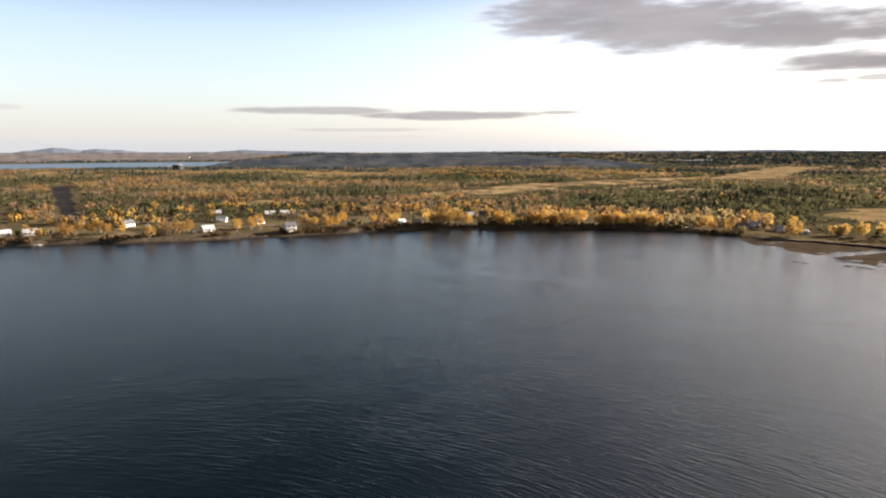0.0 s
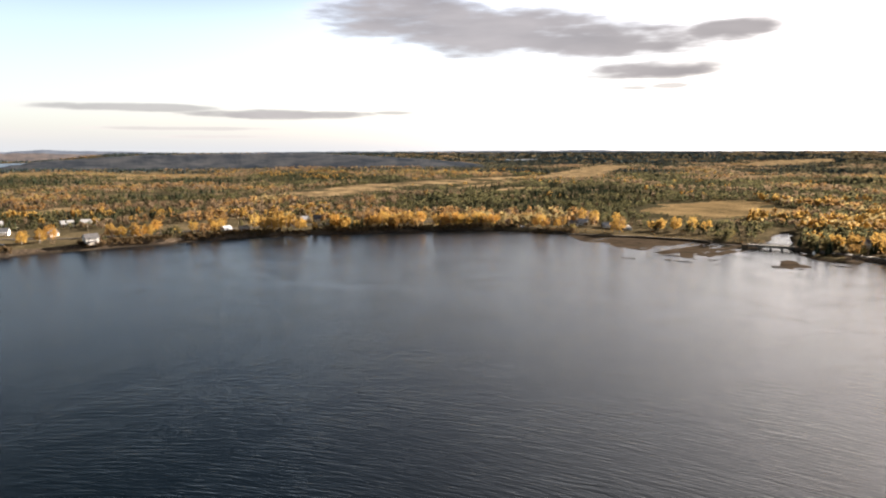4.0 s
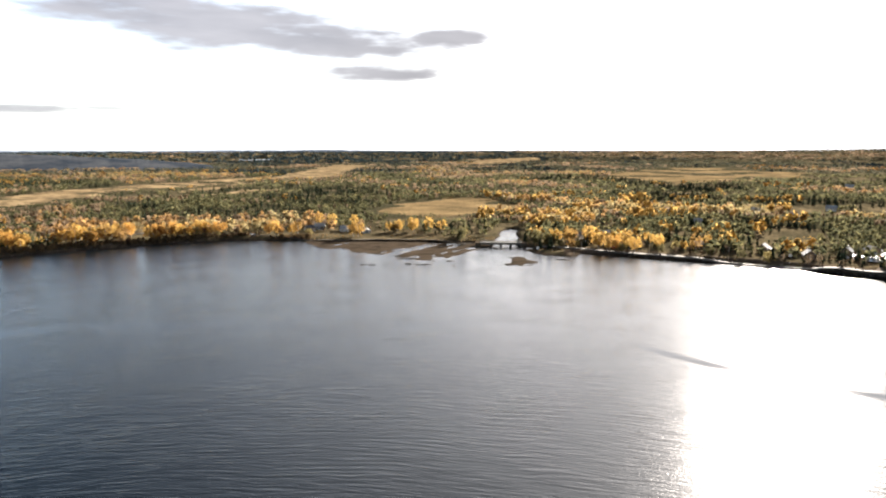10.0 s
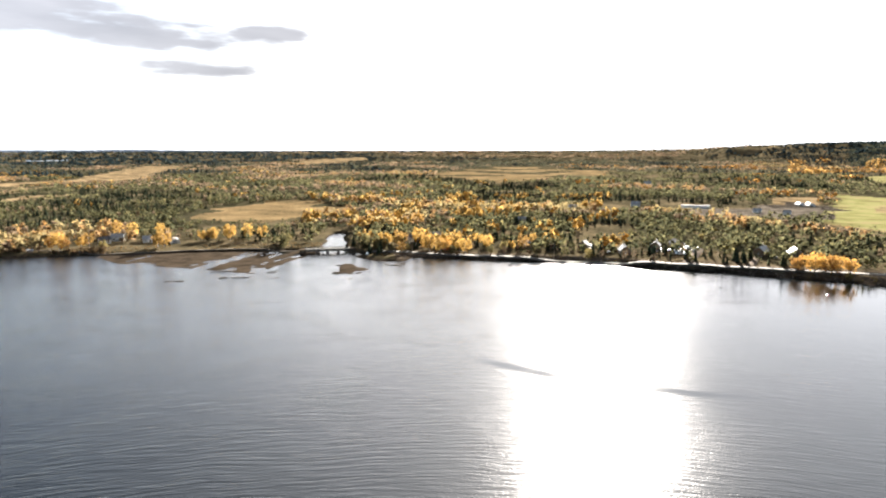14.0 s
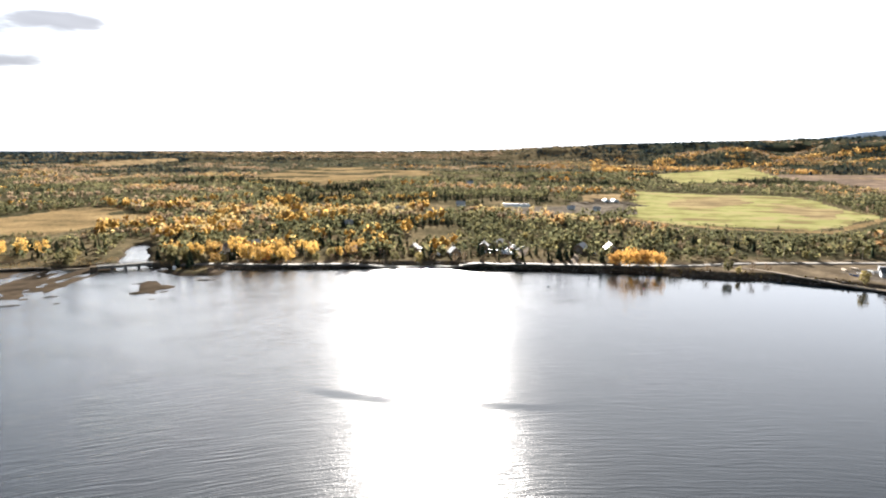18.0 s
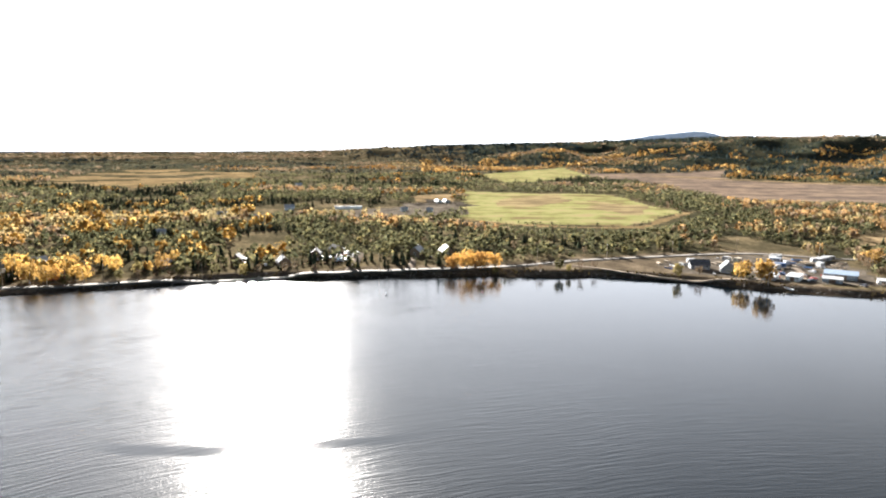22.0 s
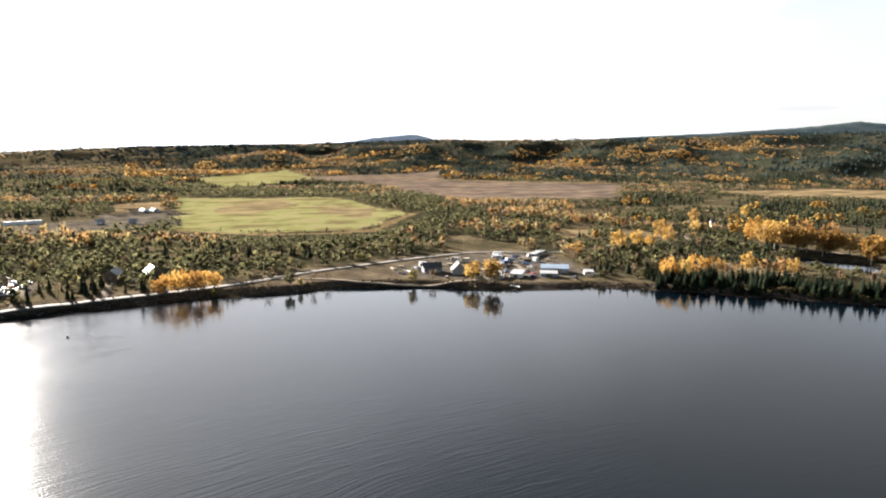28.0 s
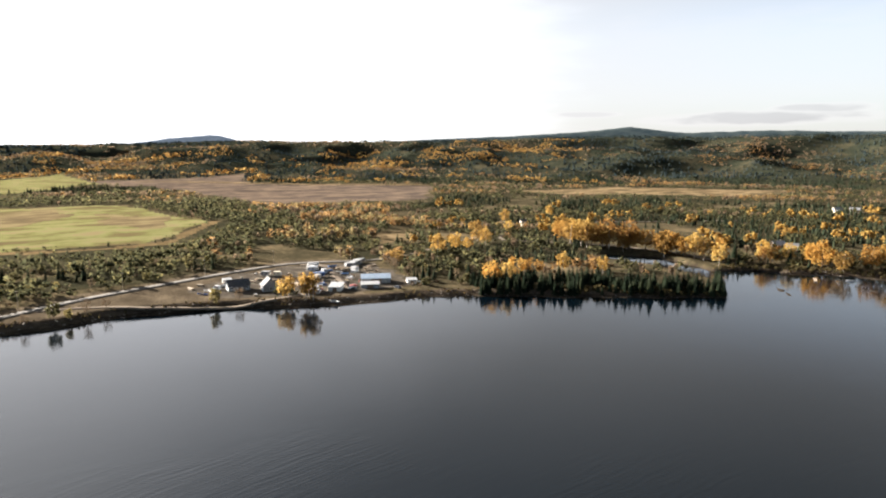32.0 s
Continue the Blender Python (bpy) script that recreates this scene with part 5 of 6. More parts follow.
def make_woods():
    for r0, r1, cell, fill, lumps, leaves, tiers, points, tall, wide in BANDS:
        x, y, z, kind = scatter(r0, r1, cell, fill)
        share = sightline(x, y)
        for i, key in enumerate(KINDS):
            m = kind == i
            if key == "spruce":
                tpl = [conifer(tiers, points) for _ in range(6)]
                hi = (tall[0] * 0.8, tall[1] * 1.0)
            elif key == "bare":
                tpl = [bare_tree(26 if r0 < 900 else 12) for _ in range(5)]
                hi = (tall[0] * 0.7, tall[1] * 0.8)
            else:
                tpl = [broad(lumps, leaves) for _ in range(8)]
                hi = tall if key != "olive" else (tall[0] * 0.75, tall[1] * 0.9)
            girth = wide if key not in ("spruce", "bare") else (wide[0] * 0.75, wide[1] * 0.75) if key == "spruce" else wide
            plant("wood", x[m], y[m], z[m], tpl, hi, girth, (HAZED_SPRUCE if key == "spruce" else HAZED_OLIVE if key == "olive" else LEAF[key]) if r0 > 1500 else LEAF[key], WOOD_LABEL[key], share=share[m])
    # low scrub between the trees
    x, y, z, kind = scatter(380, 900, 8.6, 0.97)
    for key, words in (("olive", "low olive-green scrub between the trees"), ("bare", "low brown twiggy scrub between the trees")):
        m = (vnoise(x, y, 30, 97) * 0.7 + rng.uniform(size=len(x)) * 0.3 > 0.45) == (key == "olive")
        plant("scrub", x[m], y[m], z[m], [broad(1, 7) for _ in range(6)], (1.5, 3.6), (1.6, 2.6), LEAF[key], words)


make_woods()


def accent(label, a0, a1, r0, r1, count, stops, lumps, leaves, tall, wide, size, seed, level, name):
    """Stands of brightly turned trees."""
    n = count * 8
    rr = np.sqrt(rng.uniform(r0 * r0, r1 * r1, n))
    aa = rng.uniform(a0, a1, n)
    x, y = HUB[0] + rr * np.sin(np.radians(aa)), HUB[1] + rr * np.cos(np.radians(aa))
    d = inland(x, y)
    ok = (vnoise(x, y * 1.3, size, seed) * 0.7 + vnoise(x, y, size * 0.35, seed + 1) * 0.3 > level) & (d > 9)
    x, y, aa, rr, d = x[ok], y[ok], aa[ok], rr[ok], d[ok]
    ok = open_ground(x, y, aa, rr, d)
    x, y = x[ok][:count], y[ok][:count]
    plant("wood", x, y, height(x, y), [broad(lumps, leaves) for _ in range(8)], tall, wide, leafage(name, stops), label)


accent("bright yellow birches in stands near the inlet", 38, 66, 400, 860, 330, YELLOW, 5, 14, (7.0, 11.5), (0.85, 1.2), 34, 61, 0.55, "inlet_birch_leaves")
accent("golden birches and aspens in stands by the cove", 114, 161, 530, 900, 150, YELLOW, 5, 14, (7.5, 12.0), (1.0, 1.35), 60, 63, 0.66, "cove_birch_leaves")
accent("yellow and orange trees among the village houses", -41, 0, 500, 720, 150, YELLOW, 5, 14, (6.0, 10.0), (1.0, 1.35), 40, 65, 0.58, "village_birch_leaves")
accent("orange aspens in belts along the lower hillside", 80, 134, 1450, 2500, 2600, [(0.0, (0.24, 0.15, 0.06)), (0.5, (0.38, 0.24, 0.08)), (1.0, (0.5, 0.33, 0.11))], 2, 5, (8.0, 13.0), (1.2, 1.9), 95, 67, 0.58, "hillside_aspen_leaves")
accent("yellow birches in a belt on the far rise", -9, 22, 1350, 1800, 220, YELLOW, 3, 4, (7.0, 10.0), (1.3, 2.0), 110, 69, 0.64, "far_birch_leaves")
accent("scattered yellow birches in the dark northern woods", 0, 60, 760, 1700, 220, YELLOW, 3, 6, (7.0, 10.0), (1.2, 1.7), 70, 71, 0.68, "lone_birch_leaves")
accent("rusty trees between the farm and the hill", 62, 84, 850, 2300, 260, ORANGE, 3, 6, (7.0, 10.0), (1.4, 2.0), 110, 73, 0.66, "farm_aspen_leaves")


def fringe(label, a0, a1, d0, d1, count, tall, stops, name, blades=22):
    """Low brush along the bank."""
    aa = rng.uniform(a0, a1, count)
    rr = np.interp(aa, SHORE_A, SHORE_R) + rng.uniform(d0, d1, count)
    x, y = HUB[0] + rr * np.sin(np.radians(aa)), HUB[1] + rr * np.cos(np.radians(aa))
    z = height(x, y)
    ok = (z > 0.25) & (vnoise(x, y, 18, 77) > 0.3)
    for p in road_line[::2]:
        ok &= (x - p.x) ** 2 + (y - p.y) ** 2 > 16
    plant("brush", x[ok], y[ok], z[ok], [join([bare_tree(blades), broad(1, 5)]) for _ in range(6)], tall, (1.1, 1.8), leafage(name, stops, glow=0.3), label)


fringe("dark brown brush along the northern bank", -44, 22, 3, 16, 1900, (1.6, 3.6), [(0.0, (0.07, 0.05, 0.03)), (1.0, (0.17, 0.115, 0.06))], "north_brush")
fringe("sparse brown brush on the stony bank", 44, 118, 2, 9, 700, (0.5, 1.5), [(0.0, (0.06, 0.05, 0.028)), (1.0, (0.15, 0.11, 0.05))], "bank_brush")
fringe("dark brush along the cove and southern shore", 118, 162, 2, 14, 1000, (1.2, 3.0), [(0.0, (0.045, 0.042, 0.022)), (1.0, (0.13, 0.10, 0.045))], "cove_brush")
fringe("dry reeds and sedge at the edge of the mudflats", 14, 44, -12, 30, 1500, (0.5, 1.3), [(0.0, (0.13, 0.09, 0.045)), (1.0, (0.28, 0.19, 0.09))], "sedge", 12)


def boulders():
    n = 1900
    aa = rng.uniform(-45, 162, n)
    rr = np.interp(aa, SHORE_A, SHORE_R) + rng.normal(2.5, 2.2, n)
    x, y = HUB[0] + rr * np.sin(np.radians(aa)), HUB[1] + rr * np.cos(np.radians(aa))
    z = height(x, y)
    ok = (z > -0.5) & (z < 3) & ((aa < 14) | (aa > 44))
    plant("boulders", x[ok], y[ok], z[ok] + 0.2, [octa((0, 0, 0), (0.7, 0.55, 0.42), 0.25) for _ in range(6)], (0.4, 1.1), (0.9, 1.5), surface("grey_boulder", (0.07, 0.06, 0.05), (0.22, 0.19, 0.16), 0.9, 0.8), "grey and brown boulders along the waterline")


boulders()

# ---------------------------------------------------------------- trees that stand out
def crown_cards(lumps, cards, size, squash=1.0):
    """Clumps of leaves: many small quads about a few centres."""
    vs, fs = [], []
    n = 0
    for cx, cy, cz, rad in lumps:
        u = rng.normal(size=(cards, 3))
        u /= np.linalg.norm(u, axis=1)[:, None]
        c = np.array((cx, cy, cz)) + u * rad * rng.uniform(0.45, 1.1, (cards, 1)) * np.array((1, 1, squash))
        a = rng.normal(size=(cards, 3))
        a /= np.linalg.norm(a, axis=1)[:, None]
        b = np.cross(a, rng.normal(size=(cards, 3)))
        b /= np.linalg.norm(b, axis=1)[:, None]
        s = size * rng.uniform(0.6, 1.3, (cards, 1))
        q = np.stack([c - a * s, c - b * s * 0.7, c + a * s, c + b * s * 0.7], 1)
        vs.append(q.reshape(-1, 3))
        fs.append(np.arange(cards * 4).reshape(-1, 4) + n)
        n += cards * 4
    return np.concatenate(vs), np.concatenate(fs)


def raw_mesh(name, verts, faces, mat):
    ob = mesh_object(name, verts, faces, mat)
    me = ob.data
    bpy.data.objects.remove(ob)
    return me


def tree_model(tall, spread, mat, bark, lumps=9, cards=46, low=0.3, size=0.42):
    """Trunk and crown meshes of a broad-leaved tree."""
    s = Solid()
    bend = random.uniform(-0.4, 0.4)
    s.tube((0, 0, -0.4), (bend * 0.4, 0, tall * 0.35), tall * 0.022, tall * 0.016)
    s.tube((bend * 0.4, 0, tall * 0.35), (bend, bend * 0.5, tall * 0.85), tall * 0.016, tall * 0.005)
    spots = []
    for k in range(lumps):
        f = low + (1 - low - 0.1) * (k + 0.5) / lumps
        wid = spread * math.sin(math.pi * min(0.98, (f - low * 0.7) / (1.02 - low * 0.7))) ** 0.7
        th = k * 2.4 + random.uniform(-0.5, 0.5)
        rad = spread * random.uniform(0.34, 0.5)
        p = (wid * 0.68 * math.cos(th), wid * 0.68 * math.sin(th), tall * f)
        spots.append((*p, rad))
        if k % 2 == 0:
            s.tube((bend * f * 0.8, 0, tall * (f - 0.14)), (p[0] * 0.9, p[1] * 0.9, p[2]), tall * 0.008, tall * 0.002, 5)
    v, f = crown_cards(spots, cards, size)
    return s.mesh("trunk", bark), raw_mesh("crown", v, f, mat)


def spruce_model(tall, mat):
    s = Solid().tube((0, 0, -0.4), (0, 0, tall * 0.96), tall * 0.017, 0.03, 7)
    vs, fs, n = [], [], 0
    tiers = 13
    for i in range(tiers):
        f = i / tiers
        z0 = tall * (0.07 + 0.9 * f)
        reach = tall * (0.25 * (1 - f) + 0.02)
        arms = 13 - i // 3
        for k in range(arms):
            th = k * 2 * math.pi / arms + i * 0.7 + random.uniform(-0.2, 0.2)
            L = reach * random.uniform(0.72, 1.15)
            c, q = math.cos(th), math.sin(th)
            droop = random.uniform(0.12, 0.34) * L
            wd = L * 0.38
            mid = 0.55
            pts = [(0, 0, z0 + L * 0.25), (c * L * mid - q * wd, q * L * mid + c * wd, z0 - droop * 0.5), (c * L, q * L, z0 - droop), (c * L * mid + q * wd, q * L * mid - c * wd, z0 - droop * 0.5)]
            vs += pts
            fs.append((n, n + 1, n + 2, n + 3))
            n += 4
    return s.mesh("trunk", BARK), raw_mesh("crown", vs, fs, mat)


LONE = {"yellow": leafage("yellow_crown", YELLOW, True), "orange": leafage("orange_crown", ORANGE, True), "olive": leafage("olive_crown", [(0.0, (0.07, 0.066, 0.034)), (0.5, (0.12, 0.105, 0.048)), (1.0, (0.20, 0.16, 0.065))], True),
        # darker needles than in the woods: backlit shade is put into the colour
        "spruce": leafage("shaded_spruce_crown", [(0.0, (0.010, 0.015, 0.010)), (0.6, (0.018, 0.025, 0.015)), (1.0, (0.032, 0.038, 0.021))], True, 0.08), "bare": leafage("twig_crown", BARE, True, 0.25)}
MODELS = {
    "yellow": [tree_model(t, w, LONE["yellow"], BIRCH_BARK) for t, w in ((9.0, 3.2), (8.0, 3.4), (10.0, 3.3), (7.0, 3.0))],
    "orange": [tree_model(t, w, LONE["orange"], BARK) for t, w in ((8.5, 3.7), (7.5, 3.5), (8.0, 4.2))],
    "olive": [tree_model(t, w, LONE["olive"], BARK, low=0.2) for t, w in ((6.0, 2.4), (7.0, 2.6), (5.0, 2.5))],
    "spruce": [spruce_model(t, LONE["spruce"]) for t in (9.5, 11.0, 7.5, 12.5)],
    "bare": [tree_model(t, w, LONE["bare"], BARK, 8, 22, 0.25, 0.3) for t, w in ((7.0, 2.2), (5.5, 2.4))],
}
TREE_LABEL = {"yellow": "golden yellow birch", "orange": "broad orange-yellow aspen", "olive": "rounded olive-green willow",
              "spruce": "dark green ragged spruce", "bare": "grey-brown half leafless shrub"}
PLANTED = []


def tree(kind, x, y, scale=1.0, where="beside the lake shore"):
    if any((x - a) ** 2 + (y - b) ** 2 < 2.2 for a, b in PLANTED):
        return
    zz = z_at(x, y)
    if zz < 0.35:
        return
    PLANTED.append((x, y))
    trunk, crown = random.choice(MODELS[kind])
    t = new({"yellow": "birch", "orange": "aspen", "olive": "willow", "spruce": "spruce", "bare": "shrub"}[kind])
    k = scale * random.uniform(0.85, 1.15) * (1.0 if kind in ("bare", "olive") else 1.35)
    t.matrix_world = pose(x, y, zz - 0.1, 0, 0, random.uniform(0, 360)) @ Matrix.Diagonal((k * random.uniform(0.9, 1.1), k, k, 1))
    tagged(t, TREE_LABEL[kind] + " " + where, "tree", "trees along the shore")
    part("trunk", trunk, None, t)
    part("crown", crown, None, t)


# stands that can be told apart
for x, y in ((432, -21.5), (434, -24), (425, -29.5), (423, -32), (427, -31.5)):
    tree("yellow", x, y, 0.95, "on the bank before the yard")
for x, y in ((443, 116), (440, 124), (446, 108), (444, 130), (447, 120), (439, 133), (450, 113)):
    tree("orange", x, y, 1.02 - 0.024 * abs(y - 120), "in a row beside the shore road")
for x, y, k in ((409, -127, 1), (404, -133, .9), (408, -156, 1.1), (414, -149, 1), (411, -181, .9), (396, -198, .8)):
    tree("yellow" if k < 1.0 else "orange", x, y, k * 1.02, "on the wooded point")
for x, y in ((483, -258), (478, -264), (475, -272), (466, -274), (458, -272), (448, -275), (440, -276), (432, -278), (426, -292), (416, -292), (408, -290), (400, -289), (394, -291), (470, -262), (487, -268), (452, -284), (420, -284)):
    tree(random.choice(("yellow", "orange", "yellow")), x, y, 1.4, "in a row behind the cove")
for k in range(11):
    f = random.uniform(0, 1)
    tree(random.choice(("yellow", "orange")), 505 - 125 * f + random.uniform(-5, 5), -262 - 40 * f + random.uniform(-9, 3), random.uniform(1.2, 1.7), "in a row behind the cove")
for x, y, k in ((372, -322, 1.0), (342, -330, 1.25), (337, -326, 1.1), (324, -324, 1), (318, -346, 1.2), (348, -334, 1), (360, -330, .9), (310, -350, 1), (300, -350, 1)):
    tree("orange" if k > 1.05 else "yellow", x, y, k * 1.3, "on the far shore of the cove")
for x, y in ((500, -152), (505, -158), (512, -186), (517, -205), (508, -172), (629, -314), (638, -381), (595, -255), (581, -240), (485, -112), (560, -262), (540, -215)):
    tree("yellow", x, y, 1.05, "at the edge of the wood")
for x, y in ((488, -108), (523, -116), (495, -118), (478, -106), (470, -102), (452, -100), (446, -97), (464, -110)):
    tree("bare", x, y, 1.1, "behind the yard")
for x, y in ((-287, 520), (-280, 522), (-272, 519), (-300, 526), (-294, 530), (-212, 531), (-178, 552), (-165, 551), (-222, 614), (-256, 645), (-306, 680), (-214, 524), (-264, 524)):
    tree("yellow", x, y, 0.95, "among the village houses")
for x, y in ((-113, 559), (-103, 558), (-95, 566), (-46, 573), (-16, 581), (-8, 575), (-2, 574), (4, 573), (10, 574), (16, 573), (24, 579), (0, 667), (14, 655), (20, 575)):
    tree("yellow", x, y, 1.0, "along the northern shore")
for x, y in ((51, 579), (60, 578), (79, 578), (85, 577), (91, 577), (101, 577), (110, 577), (120, 592), (129, 591), (139, 573), (145, 574), (152, 573), (158, 577), (164, 575), (170, 573), (176, 571), (182, 569), (190, 567), (160, 570)):
    tree(random.choice(("orange", "yellow")), x, y, 1.1, "along the northern shore")
for x, y in ((281, 552), (274, 503), (277, 500), (301, 548), (311, 508), (316, 503), (321, 508), (325, 493), (282, 577), (330, 500), (336, 486), (345, 480)):
    tree("yellow", x, y, 1.0, "on the low shore by the mudflats")
for x, y in ((357, 383), (362, 388), (368, 394), (364, 378), (372, 386), (320, 424), (326, 432), (334, 440), (342, 448)):
    tree("olive", x, y, 1.35, "round the inlet above the bridge")
for x, y in ((350, 372), (354, 366), (348, 362), (346, 369)):
    tree("spruce", x, y, 0.8, "beside the bridge")
# the point of spruces, dark by the shade put into their needles
for k in range(430):
    a = random.uniform(116.5, 135.9)
    rr = float(np.interp(a, SHORE_A, SHORE_R)) + random.uniform(1.5, 26 + 16 * float(smooth(np.array(a), 136, 122)))
    tree("spruce", HUB[0] + rr * math.sin(radians(a)), HUB[1] + rr * math.cos(radians(a)), random.uniform(0.4, 0.62), "on the wooded point")
# trees along the shore belts
for a0, a1, d0, d1, count, kinds in ((-42, -4, 9, 60, 34, "yellow orange olive bare yellow"), (-4, 22, 8, 28, 40, "orange yellow yellow olive"), (44, 60, 7, 60, 60, "yellow yellow olive bare yellow orange"),
                                     (60, 100, 4, 13, 22, "bare olive bare"), (66, 100, 60, 130, 40, "olive olive olive bare"), (112, 124, 10, 60, 20, "bare olive bare"), (136.6, 160, 8, 50, 34, "yellow orange olive spruce bare")):
    for k in range(count):
        a = random.uniform(a0, a1)
        rr = float(np.interp(a, SHORE_A, SHORE_R)) + random.uniform(d0, d1)
        x, y = HUB[0] + rr * math.sin(radians(a)), HUB[1] + rr * math.cos(radians(a))
        if min((x - hx) ** 2 + (y - hy) ** 2 for hx, hy in HOUSE_SPOTS) > 45 and min((x - p.x) ** 2 + (y - p.y) ** 2 for p in road_line[::2]) > 25:
            tree(random.choice(kinds.split()), x, y, random.uniform(0.7, 1.05), "on the shore")

# ---------------------------------------------------------------- bridge
bridge = thing("bridge", 337.5, 399.5, math.degrees(math.atan2(394 - 405, 344 - 331)), "low concrete road bridge over the inlet", "bridge", z=0.0)
L = 15
part("deck", Solid().box(-L, L, -3.2, 3.2, 1.25, 2.9), STAINED, bridge)
part("roadway", Solid().box(-L, L, -2.7, 2.7, 2.9, 2.96), ASPHALT, bridge)
for sy in (-1, 1):
    rail = part("railing", Solid().box(-L, L, sy * 3.05 - 0.08, sy * 3.05 + 0.08, 3.75, 3.9).box(-L, L, sy * 3.05 - 0.05, sy * 3.05 + 0.05, 3.35, 3.45), STAINED, bridge)
    for k in range(11):
        px = -L + 0.3 + k * (2 * L - 0.6) / 10
        part("post", Solid().box(px - 0.08, px + 0.08, sy * 3.05 - 0.08, sy * 3.05 + 0.08, 2.9, 3.75), STAINED, rail)
for px in (-7, 0, 7):
    part("pier", Solid().box(px - 0.8, px + 0.8, -2.8, 2.8, -1.5, 1.25), STAINED, bridge)
for px in (-L - 1.5, L + 1.5):
    part("abutment", Solid().box(px - 2.0, px + 2.0, -3.4, 3.4, -1.5, 2.8), STONE, bridge)

# ---------------------------------------------------------------- yard, vehicles, small things
for x, y, turn, col, label, van in (
        (468, 1, 30, "white", "white van parked beside the grey house", True), (471, -3, 60, "silver", "silver car parked beside the grey house", False),
        (459, -68, 20, "white", "white car parked on the yard track", False), (433, -57, 75, "dark", "dark car parked between the sheds", False), (438, -60, 70, "red", "red car parked beside the sheds", False),
        (424, -78, 10, "dark", "dark car parked below the workshop", False), (450, -48, 40, "blue", "blue car parked in the yard", False), (447, -58, 25, "silver", "silver car parked in the yard", False),
        (466, 205, 10, "white", "white car parked at a shore house", False), (470, 209, 70, "dark", "dark car parked at a shore house", False), (459, 199, 20, "silver", "silver car parked on the driveway", False),
        (456, 203, 80, "white", "white van parked on the driveway", True), (476, 205, 45, "red", "red car parked among the houses", False), (475, 150, 30, "dark", "dark car parked at the white house", False),
        (345, 369, 30, "white", "white van parked by the bridge", True), (341, 366, 50, "silver", "silver car parked by the bridge", False), (436, 241, 20, "white", "white car parked beside the shore road", False),
        (-262, 566, 20, "white", "white van parked in the village", True), (-250, 568, 40, "silver", "silver car parked in the village", False), (-188, 540, 0, "dark", "dark car parked behind a shore house", False),
        (286, 545, 0, "dark", "dark car parked at the low shore", False), (390, 366, 50, "white", "white car parked at the inlet cottages", False)):
    car(x, y, turn, PAINT[col], label, van)
for x, y, long, turn, mat, label in (
        (504, -65, 9, 70, PANEL, "white travel trailer stored in the yard"), (498, -62, 8, 72, PANEL, "white travel trailer with a dark stripe in the yard"), (490, -59, 9, 74, PAINT["silver"], "silver trailer stored in the yard"),
        (472, -55, 10, 72, PAINT["blue"], "long blue-grey trailer beside the sheds"), (493, -85, 12, 100, PANEL, "long white trailer at the back of the yard"), (503, -95, 10, 95, PANEL, "white trailer beside bare shrubs"),
        (498, -90, 9, 98, PANEL, "white trailer stored in a row"), (489, -31, 7, 40, PANEL, "white travel trailer behind the houses"), (485, -36, 6, 60, CREAM, "small cream trailer behind the houses")):
    trailer(x, y, long * 0.72, turn, mat, label, PAINT["dark"] if "stripe" in label else None)
for x, y, turn, mat, label in ((466, 6, 20, PAINT["white"], "white boat upturned beside the grey house"), (459, 10, 40, PAINT["blue"], "blue boat lying on the gravel"), (480, -70, 60, PAINT["white"], "white boat stored in the yard"),
                               (474, -78, 80, PAINT["white"], "white boat on the gravel"), (483, -82, 70, PAINT["silver"], "aluminium boat on the gravel"), (418, -40, 30, PAINT["white"], "small white boat drawn up on the bank"),
                               (430, -96, 30, PAINT["white"], "small white boat beside the cabin")):
    boat(x, y, 5.2, turn, mat, label)
boat(-305, 477, 5.5, 20, PAINT["white"], "small white boat moored off the village", -0.15)
boat(312, -308, 5.0, 40, PAINT["white"], "pale boat moored in the cove", -0.15)
for x, y, long, turn, label in ((493, -60, 9, 20, "pale long trailer parked at the back of the yard"), (480, -62, 8, 15, "white box trailer in the gravel yard"), (466, -52, 8, 18, "pale trailer beside the yard track"),
                               (493, -85, 10, 30, "long pale trailer behind the workshop"), (478, -80, 9, 25, "low pale trailer at the yard's edge"), (500, -93, 9, 35, "white trailer beside the back trees")):
    trailer(x, y, long * 0.55, turn + 90 + lakeward(x, y), PANEL, label)
for k in range(16):
    x, y = random.uniform(440, 500), random.uniform(-95, 0)
    if min((x - hx) ** 2 + (y - hy) ** 2 for hx, hy in HOUSE_SPOTS) > 60:
        scrap = thing("crate", x, y, random.uniform(0, 180), random.choice(("weathered grey wooden crate in the yard", "pale wooden crate on the gravel")), "crate", "crates in the yard")
        wdt, hgt = random.uniform(0.7, 1.4), random.uniform(0.5, 1.2)
        part("box", Solid().box(-wdt, wdt, -0.7, 0.7, 0, hgt), random.choice((TIMBER, GREY)), scrap)
        for sx in (-wdt, wdt):
            part("batten", Solid().box(sx - 0.06, sx + 0.06, -0.74, 0.74, 0, hgt + 0.04), TIMBER, scrap)
pile(470, -44, 4, 11, 35, TIMBER, "pile of long pale logs in the yard")
pile(456, -37, 4, 5, 10, TIMBER, "stack of pale timber between the houses")
pile(478, -74, 3, 6, 60, BARK, "low pile of dark logs in the yard")
for i, p in enumerate(road_line[6::11]):
    t = (road_line[min(len(road_line) - 1, 7 + i * 11)] - p)
    street_pole(p.x + 4.6, p.y + 1.5, math.degrees(math.atan2(t.y, t.x)) + 90)
